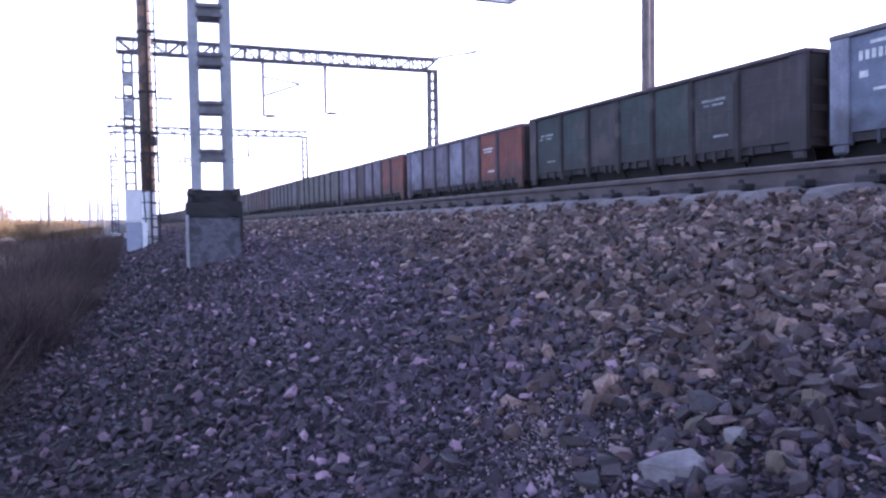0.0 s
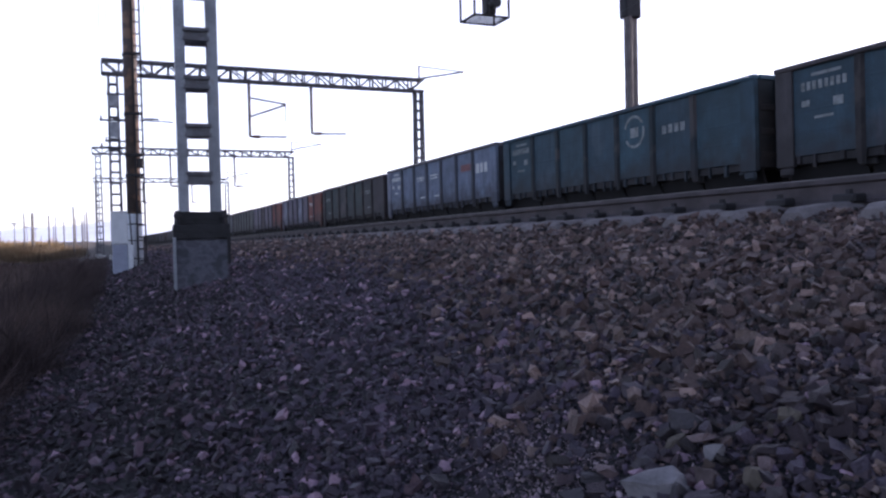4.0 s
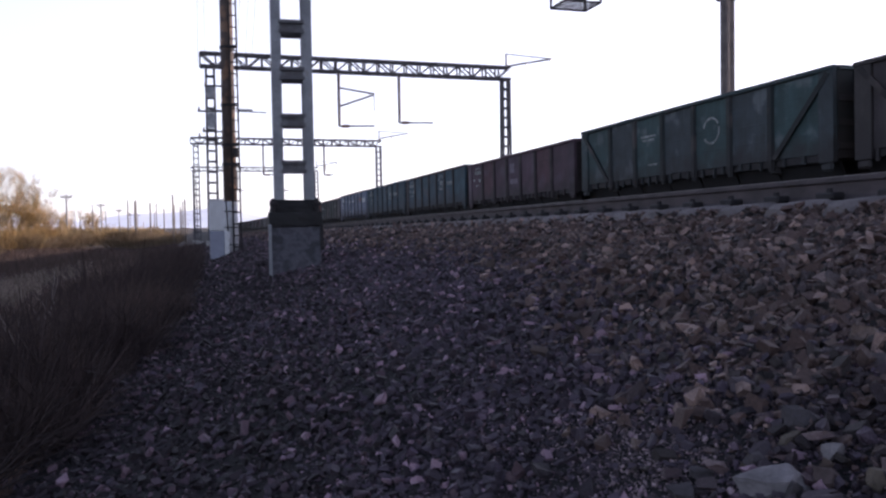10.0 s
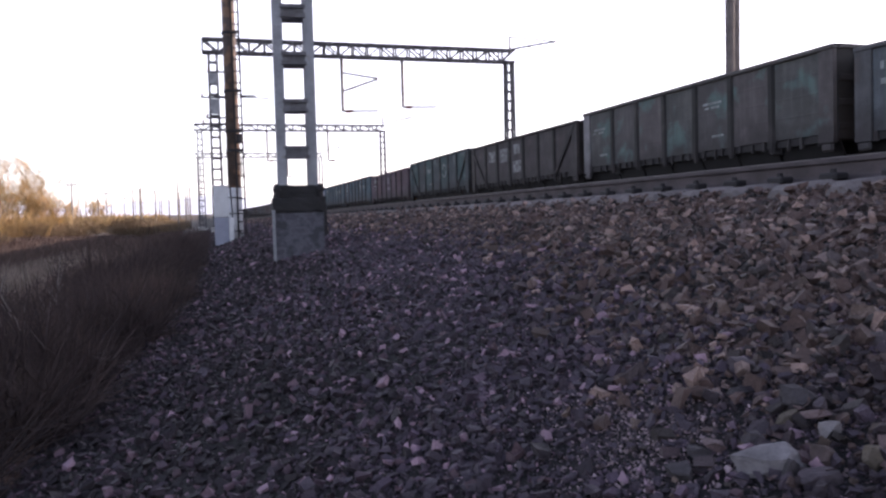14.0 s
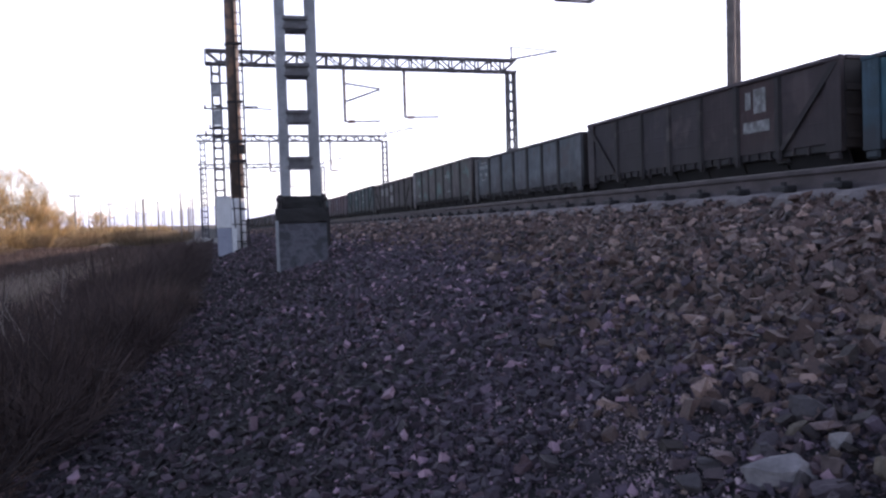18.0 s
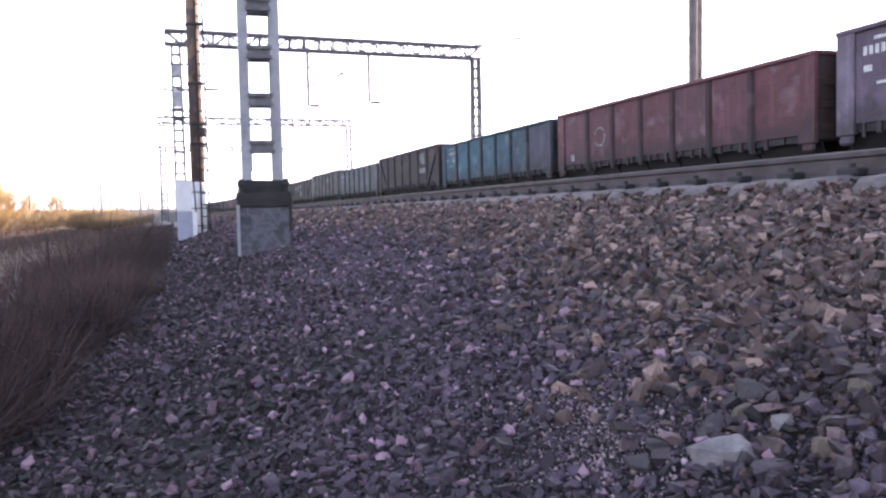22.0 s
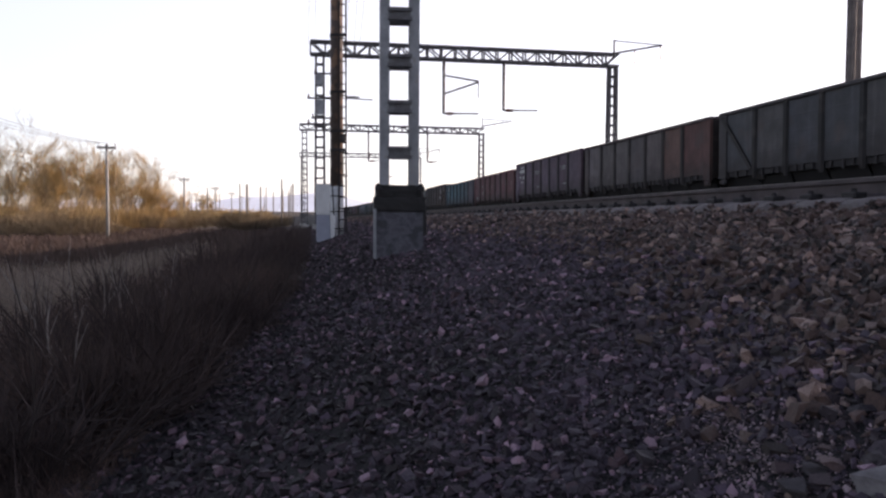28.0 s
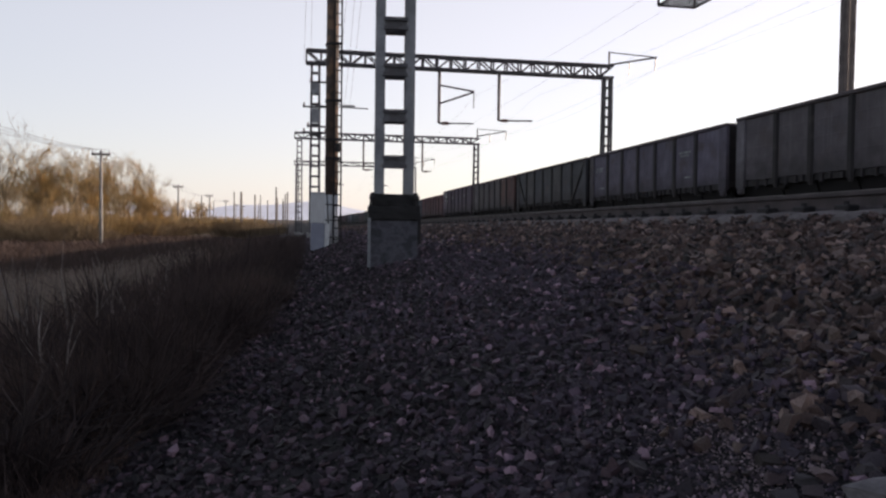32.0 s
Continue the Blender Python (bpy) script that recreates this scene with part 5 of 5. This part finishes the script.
def hatch_geo():
    w = INNER
    return Geo().add([(a, y, b) for y in (0.05, w - 0.05) for a, b in ((-1.38, 1.36), (-1.12, 0.74), (-1.07, 0.76), (-1.33, 1.36))], [(0, 1, 5, 4), (1, 2, 6, 5), (2, 3, 7, 6), (3, 0, 4, 7), (3, 2, 1, 0), (4, 5, 6, 7)])


def bracket_geo():
    return Geo().box(-1.5, -1.41, -0.035, 0.035, 1.08, 1.36, 0.012).box(-1.505, -1.43, -0.05, 0.05, 1.02, 1.1, 0.02)


def frame_geo():
    g = Geo()
    for s in (-1, 1):
        g.box(s * 1.02 - 0.07, s * 1.02 + 0.07, -1.2, 1.2, 0.42, 0.6, 0.03).box(s * 1.02 - 0.09, s * 1.02 + 0.09, -0.4, 0.4, 0.3, 0.8, 0.05)
        for y in (-0.925, 0.925):
            g.box(s * 1.04 - 0.1, s * 1.04 + 0.1, y - 0.17, y + 0.17, 0.34, 0.64, 0.05)
    return g.box(-1.0, 1.0, -0.2, 0.2, 0.5, 0.86, 0.03)


def wheelset_geo():
    g = Geo().tube((-1.0, 0, 0), (1.0, 0, 0), 0.08, n=8)
    for s in (-1, 1):
        g.tube((s * 0.72, 0, 0), (s * 0.85, 0, 0), 0.475, 0.47, 20).tube((s * 0.69, 0, 0), (s * 0.72, 0, 0), 0.505, 0.5, 20)
    return g


def coupler_geo():
    return Geo().box(-0.14, 0.14, 0.0, 0.42, 0.92, 1.18, 0.04).box(-0.22, 0.2, 0.4, 0.62, 0.88, 1.24, 0.06)


def brace_geo():
    w = INNER
    return Geo().bar((-1.54, 0.12, 3.35), (-1.54, w - 0.12, 1.35), 0.07, 0.13)


def bars_geo(rows):
    """Painted bars: (start along, length, height of centre, tallness)."""
    return [Geo().box(-1.515, -1.506, y, y + length, z - tall / 2, z + tall / 2) for y, length, z, tall in rows]


def ring_geo(y, z, r):
    arcs = []
    for start, end in ((0.3, 2.6), (2.9, 5.7)):
        n, pts = 10, []
        for i in range(n + 1):
            c = start + (end - start) * i / n
            pts += [(x, y + q * math.cos(c), z + q * math.sin(c)) for x, q in ((-1.515, r), (-1.515, r * 0.84), (-1.5, r * 0.84), (-1.5, r))]
        faces = [(4 * i + j, 4 * i + (j + 1) % 4, 4 * i + 4 + (j + 1) % 4, 4 * i + 4 + j) for i in range(n) for j in range(4)]
        arcs.append(Geo().add(pts, faces + [(0, 1, 2, 3), tuple(range(4 * n, 4 * n + 4))]))
    return arcs


TOPS = {-2: 3.91, -1: 3.91, 0: 3.95, 1: 4.04, 2: 3.98, 3: 3.94, 4: 3.8, 6: 3.87, 7: 4.03, 8: 3.76, 9: 3.94, 10: 3.72, 11: 3.76, 12: 4.02, 16: 4.04}


def wagon(k, colors, post, label, braces=False, marks=(), end=None, wear=(0.078, 0.06, 0.058)):
    """An open goods wagon; y runs forward, the side with -x faces the field. Bays count from the front."""
    ob = thing("gondola_wagon", label, "wagon", group="wagons of the goods train")
    ob.scale = (1, 1, (TOPS.get(k, 3.97) - TRAIN_RAIL_TOP) / 3.52)
    hook = paint(tuple(0.8 * c for c in post))
    # post paint darkened to carry the posts' shaded flanks
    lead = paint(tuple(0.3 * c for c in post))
    # end walls coloured near black for the shade between wagons
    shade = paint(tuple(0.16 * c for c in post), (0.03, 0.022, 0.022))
    rng = np.random.default_rng(900 + k)
    for i in range(BAYS):
        mat = paint(colors[i % len(colors)], wear)
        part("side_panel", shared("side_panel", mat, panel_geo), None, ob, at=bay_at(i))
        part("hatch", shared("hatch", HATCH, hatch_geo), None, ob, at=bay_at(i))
        for u in (0.24, 0.5, 0.76):
            drop = float(rng.uniform(0.55, 1.0))
            at = Matrix.Translation((0, bay(i, u + float(rng.normal(0, 0.03))), 1.36 * (1 - drop))) @ Matrix.Diagonal((1, float(rng.uniform(0.8, 1.8)), drop, 1))
            part("bracket", shared("bracket", hook, bracket_geo), None, ob, at=at)
        if i:
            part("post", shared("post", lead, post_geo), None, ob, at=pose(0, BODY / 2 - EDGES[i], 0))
    for y in (-BODY / 2 + 0.24, BODY / 2 - 0.24):
        part("corner_post", shared("corner_post", paint((end or post) if y > 0 else colors[-1], wear), corner_geo), None, ob, at=pose(0, y, 0))
    # top rail colour lightened to imitate its sunlit rim
    part("top_rail", shared("top_rail", paint(tuple(min(0.3, 1.3 * c) for c in post)), top_geo), None, ob)
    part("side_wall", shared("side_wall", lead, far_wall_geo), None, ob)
    part("sill", shared("sill", DARK_IRON, sill_geo), None, ob)
    part("underframe", shared("underframe", DARK_IRON, under_geo), None, ob)
    for y, turn in ((BODY / 2, 0), (-BODY / 2, 180)):
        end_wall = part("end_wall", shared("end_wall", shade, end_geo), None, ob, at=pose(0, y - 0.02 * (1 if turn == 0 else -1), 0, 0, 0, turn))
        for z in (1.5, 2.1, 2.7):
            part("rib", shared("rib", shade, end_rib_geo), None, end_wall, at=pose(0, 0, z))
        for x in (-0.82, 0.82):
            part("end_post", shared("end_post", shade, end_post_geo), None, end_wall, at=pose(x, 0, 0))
        part("coupler", shared("coupler", DARK_IRON, coupler_geo), None, ob, at=pose(0, y, 0, 0, 0, turn))
        bogie = part("bogie", shared("bogie", DARK_IRON, frame_geo), None, ob, at=pose(0, 4.33 * (1 if turn == 0 else -1), 0))
        for dy in (-0.925, 0.925):
            part("wheelset", shared("wheelset", DARK_IRON, wheelset_geo), None, bogie, at=pose(0, dy, 0.475))
    if braces:
        for i, flip in ((0, True), (BAYS - 1, False)):
            part("brace", shared("brace", lead, brace_geo), None, ob, at=bay_at(i, flip))
    for name, pieces, mat, text in marks:
        for geo in pieces:
            part(name, geo, mat, ob, text)
    return ob


def bay(i, u):
    """The place along the wagon at the share u of bay i, counted from the front."""
    return BODY / 2 - EDGES[i] - u * (EDGES[i + 1] - EDGES[i])


def number_marks(mat, size=1.0):
    rows = [(bay(0, 0.86) + 0.16 * i * size, 0.1 * size, 2.95, 0.2) for i in range(8)]
    rows += [(bay(0, 0.8), 0.8, 3.2, 0.07), (bay(0, 0.42), 0.22, 2.55, 0.14), (bay(0, 0.82), 0.26, 2.5, 0.2), (bay(0, 0.7), 0.5, 2.2, 0.06)]
    return ("stencil", bars_geo(rows), mat, "stencilled marking bars")


def small_marks(mat, *bays):
    rows = []
    for i in bays:
        rows += [(bay(i, 0.75), 0.9, 2.75, 0.07), (bay(i, 0.7), 0.42, 2.62, 0.06), (bay(i, 0.4), 0.2, 2.62, 0.06), (bay(i, 0.8), 0.55, 1.75, 0.06)]
    return ("stencil", bars_geo(rows), mat, "stencilled marking bars")


def logo_marks(mat):
    return ("emblem", ring_geo(bay(4, 0.5), 2.75, 0.5) + bars_geo([(bay(4, 0.62), 0.38, 2.72, 0.3)] + [(bay(5, 0.8) + 0.26 * i, 0.18, 2.62, 0.24) for i in range(4)]), mat, "pale painted ring and bar emblem")


MAUVE_PATCH = material("mauve_patch", (0.24, 0.2, 0.25), 0.8, scale=4, grain=30, bump=0.0, stain=(0.14, 0.1, 0.12), stain_scale=3)
FADED = material("faded_stencil", (0.36, 0.38, 0.38), 0.8, scale=5, grain=30, bump=0.0, dark=0.45)
PATCH = material("pale_repair_patch", (0.34, 0.34, 0.34), 0.8, scale=4, grain=30, bump=0.0, dark=0.45, stain=(0.09, 0.08, 0.08), stain_scale=3.5, stain_cut=0.5)


def train():
    green, teal, teal2 = (0.042, 0.072, 0.07), (0.05, 0.125, 0.155), (0.045, 0.105, 0.135)
    grey, lilac, maroon = (0.33, 0.36, 0.43), (0.24, 0.22, 0.27), (0.15, 0.07, 0.085)
    red, brown, olive = (0.27, 0.085, 0.06), (0.1, 0.075, 0.075), (0.15, 0.165, 0.15)
    dark = (0.08, 0.075, 0.075)
    specs = {
        -1: (dict(colors=[grey, lilac, lilac, grey, lilac, (0.36, 0.12, 0.08), red], post=lilac, label="grey goods wagon with two rusty red bays", marks=(small_marks(WHITE_MARK, 5),))),
        -2: dict(colors=[lilac, lilac, brown, lilac, lilac, red, red], post=lilac, label="grey and red weathered goods wagon"),
        -3: dict(colors=[olive], post=brown, label="dark olive weathered goods wagon"),
        0: dict(colors=[green, green, (0.06, 0.06, 0.064), green, (0.048, 0.082, 0.075), (0.06, 0.066, 0.066), (0.07, 0.06, 0.066)], post=(0.07, 0.052, 0.058), label="dark green goods wagon with brown posts", marks=(small_marks(FADED, 0, 5),)),
        1: dict(colors=[(0.235, 0.305, 0.39)], post=(0.22, 0.275, 0.35), end=(0.34, 0.39, 0.46), wear=(0.16, 0.215, 0.3), label="light blue-grey goods wagon with white stencils", marks=(number_marks(WHITE_MARK), small_marks(WHITE_MARK, 2, 3), ("emblem", bars_geo([(bay(6, 0.26), 0.3, 2.62, 0.4), (bay(6, 0.42), 0.22, 2.62, 0.4), (bay(6, 0.6), 0.26, 2.62, 0.4)]), WHITE_MARK, "three white painted blocks"), ("stripe", bars_geo([(bay(5, 0.85), 1.0, 2.75, 0.3)]), RED_MARK, "faded red painted bar"))),
        2: dict(wear=(0.05, 0.075, 0.095), colors=[teal, teal2], post=teal2, label="teal goods wagon with a pale ring emblem", marks=(number_marks(FADED), logo_marks(FADED))),
        3: dict(wear=(0.07, 0.065, 0.075), colors=[teal2, teal2, teal, teal2, teal2, teal, (0.05, 0.13, 0.16)], post=dark, label="dark teal goods wagon with a pale ring emblem", marks=(number_marks(FADED), logo_marks(FADED))),
        4: dict(colors=[(0.125, 0.072, 0.1), (0.135, 0.06, 0.078), (0.11, 0.062, 0.085), (0.105, 0.066, 0.092)], post=(0.13, 0.08, 0.1), end=(0.2, 0.15, 0.18), wear=(0.09, 0.068, 0.09), label="dark maroon goods wagon with faded stencils", marks=(number_marks(FADED, 0.8), ("patch", bars_geo([(bay(3, 0.55), 0.6, 2.8, 0.5), (bay(3, 0.75), 0.9, 2.1, 0.25)]), MAUVE_PATCH, "pale mauve repainted patch"))),
        5: dict(wear=(0.13, 0.15, 0.16), colors=[(0.045, 0.11, 0.105), (0.06, 0.09, 0.095)], post=(0.055, 0.1, 0.1), label="teal-green goods wagon with diagonal end braces", braces=True, marks=(small_marks(FADED, 2), ("emblem", ring_geo(bay(4, 0.5), 2.5, 0.42), FADED, "worn pale ring"))),
        6: dict(colors=[(0.07, 0.06, 0.06), (0.085, 0.078, 0.074)], post=(0.06, 0.055, 0.05), label="dark brown goods wagon with pale patches", braces=True, marks=(("patch", bars_geo([(bay(1, 0.8), 0.9, 2.75, 0.6), (bay(2, 0.8), 1.0, 2.7, 0.7), (bay(3, 0.75), 0.8, 2.9, 0.5), (bay(3, 0.8), 1.0, 2.0, 0.6)]), PATCH, "pale repair patches"),)),
        7: dict(wear=(0.09, 0.17, 0.16), colors=[(0.13, 0.14, 0.125), (0.13, 0.13, 0.12), (0.15, 0.14, 0.13)], post=(0.1, 0.1, 0.09), label="olive-green goods wagon with light corner posts", end=(0.35, 0.36, 0.35), marks=(small_marks(FADED, 0, 4),)),
        8: dict(colors=[(0.15, 0.19, 0.2), (0.17, 0.2, 0.21)], post=(0.11, 0.12, 0.12), label="grey-green goods wagon with a pale corner", marks=(number_marks(FADED),)),
        9: dict(end=(0.06, 0.05, 0.055), wear=(0.055, 0.036, 0.038), colors=[(0.036, 0.028, 0.036), (0.04, 0.03, 0.036), (0.036, 0.028, 0.036), (0.04, 0.03, 0.035), (0.046, 0.028, 0.032), (0.058, 0.028, 0.029), (0.044, 0.03, 0.034)], post=(0.075, 0.06, 0.066), label="dark brown goods wagon with diagonal braces", braces=True, marks=(("patch", bars_geo([(bay(5, 0.72), 0.5, 2.85, 0.7), (bay(5, 0.36), 0.22, 2.9, 0.5), (bay(5, 0.8), 1.1, 2.12, 0.32)]), PATCH, "pale flaking patch"),)),
        10: dict(colors=[(0.045, 0.17, 0.215), (0.045, 0.165, 0.215), (0.045, 0.175, 0.215), (0.05, 0.16, 0.2), (0.055, 0.15, 0.19), (0.06, 0.13, 0.165), (0.09, 0.1, 0.13)], wear=(0.09, 0.16, 0.18), post=(0.035, 0.09, 0.12), label="blue-green goods wagon with darker posts", marks=(number_marks(FADED, 0.7),)),
        11: dict(colors=[(0.185, 0.085, 0.1), (0.19, 0.075, 0.085), (0.195, 0.07, 0.076), (0.18, 0.07, 0.076)], post=(0.19, 0.075, 0.08), wear=(0.2, 0.13, 0.14), label="rusty red-brown goods wagon with a faint ring", marks=(("emblem", ring_geo(bay(1, 0.5), 2.3, 0.38), FADED, "faint painted ring"), ("patch", bars_geo([(bay(0, 0.55), 0.3, 1.62, 0.26)]), PATCH, "small pale plate"))),
        12: dict(colors=[(0.1785, 0.136, 0.1827), (0.1615, 0.119, 0.1615), (0.153, 0.1062, 0.1445)], end=(0.26, 0.22, 0.27), wear=(0.13, 0.1, 0.13), post=(0.12, 0.09, 0.12), label="purple-grey goods wagon with a white stencil", marks=(number_marks(WHITE_MARK), small_marks(FADED, 2, 5))),
        13: dict(colors=[(0.19, 0.1805, 0.1805), (0.171, 0.1615, 0.152), (0.19, 0.1805, 0.171), (0.1615, 0.152, 0.152), (0.19, 0.171, 0.1615), (0.209, 0.1235, 0.095), (0.19, 0.095, 0.0808)], post=(0.12, 0.1, 0.1), label="grey-brown goods wagon with a reddish tail"),
        14: dict(colors=[(0.1, 0.115, 0.12), (0.12, 0.125, 0.12), (0.105, 0.12, 0.13)], post=(0.07, 0.07, 0.07), label="dull green goods wagon with diagonal end braces", braces=True),
        15: dict(colors=[(0.22, 0.21, 0.27), (0.2, 0.19, 0.24)], post=(0.12, 0.11, 0.12), label="grey goods wagon with a pale mark", marks=(small_marks(FADED, 0, 5),)),
        16: dict(colors=[(0.19, 0.18, 0.19), (0.17, 0.16, 0.165)], post=(0.1, 0.09, 0.09), label="grey-brown goods wagon with light corner posts", end=(0.28, 0.28, 0.29)),
    }
    rest = [dict(colors=[olive, (0.13, 0.13, 0.13)], post=brown, label="dull olive weathered goods wagon"), dict(colors=[maroon, brown], post=brown, label="brown weathered goods wagon"), dict(colors=[(0.14, 0.15, 0.16)], post=dark, label="dark grey weathered goods wagon")]
    # wagons past 16 stay unseen, added to cast shadow
    return {k: wagon(k, **specs.get(k, rest[k % 3])) for k in range(-22, 20)}


def train_place(k, t):
    """Where wagon k stands at t seconds; the train rolls away and slows a little."""
    y = 27.045 + 7.243 * t - 0.009 * t * t - 0.0000506 * t * t * t - 13.92 * k - BODY / 2
    slope = math.degrees(math.atan(float(fall(y + 0.5) - fall(y - 0.5))))
    return pose(TRAIN_TRACK, y, TRAIN_RAIL_TOP + float(fall(y)), slope, 0, 0)


# ---- all of it ----
near_mast()
cabinet_pole()
far_column()
portal(48, 1.04, 19.63, 9.36, 0.55, ((8.62, 3.3, 2.2), (12.44, 3.0, 0)), "lattice steel gantry over the tracks")
portal(83, 0.25, 19.1, 8.38, 0.5, ((6.9, 3.1, 0), (13.2, 3.1, 0)), "lattice steel gantry farther down the line", 0.6)
portal(125, 0.1, 18.6, 8.5, 0.5, ((6.4, 3.0, 0), (13.4, 3.0, 0)), "distant lattice steel gantry over the tracks", 0.6)
mast_fittings()
wires()
feeder_wires()
track(NEAR_TRACK, RAIL_TOP, (-7.36, 75, 0.54), "near")
track(TRAIN_TRACK, TRAIN_RAIL_TOP, (3, 60, 0.54), "far")
field_poles()
trees()
grass("dry_grass", "dry brown grass on the shaded bank", DRY_GRASS, ((-2.6, -0.4, 6.5, 14, 15000, 0.45, 0.006), (-6, -0.8, 12, 40, 11000, 0.5, 0.012), (-12, -5, 34, 60, 9000, 0.55, 0.025), (-26, -11, 12, 60, 14000, 0.55, 0.025), (-1.2, 0.5, 12, 60, 8000, 0.35, 0.01), (-34, -2, 42, 100, 22000, 0.6, 0.04)), 31)
grass("dark_grass", "dark brown dead grass along the gravel", DARK_GRASS, ((-2.2, -0.2, 1.2, 12, 30000, 0.24, 0.0022), (-3.4, -0.8, 1.5, 8, 52000, 0.48, 0.0024), (-2.4, -0.5, 8, 14, 20000, 0.4, 0.0035), (-5, -1.1, -6, 1.5, 9000, 0.5, 0.008), (-9.5, -2.6, 9, 24, 12000, 0.55, 0.006), (-4.2, -1.3, 3.2, 8.0, 14000, 0.46, 0.0022)), 36)
grass("tan_grass", "tan dry grass at the foot of the bank", TAN_GRASS, ((-6.5, -2.3, 6, 14, 36000, 0.62, 0.0032), (-2.9, -1.7, 7, 14, 3500, 0.35, 0.005), (-9.5, -2.6, 12, 34, 30000, 0.55, 0.009), (-13, -8, 14, 30, 7000, 0.5, 0.016)), 35)
grass("field_grass", "pale golden dry grass across the field", FIELD_GRASS, ((-60, -34, 50, 120, 6000, 0.7, 0.05), (-90, -14, 118, 260, 12000, 0.7, 0.09)), 32)
brush()
plumes()
saplings()
rocks()
hills()
WAGONS = train()
strewn_stones()
crib_stones()


def motions():
    for k, ob in WAGONS.items():
        walk(ob, [(t, train_place(k, t)) for t in range(0, 33, 2)])


motions()
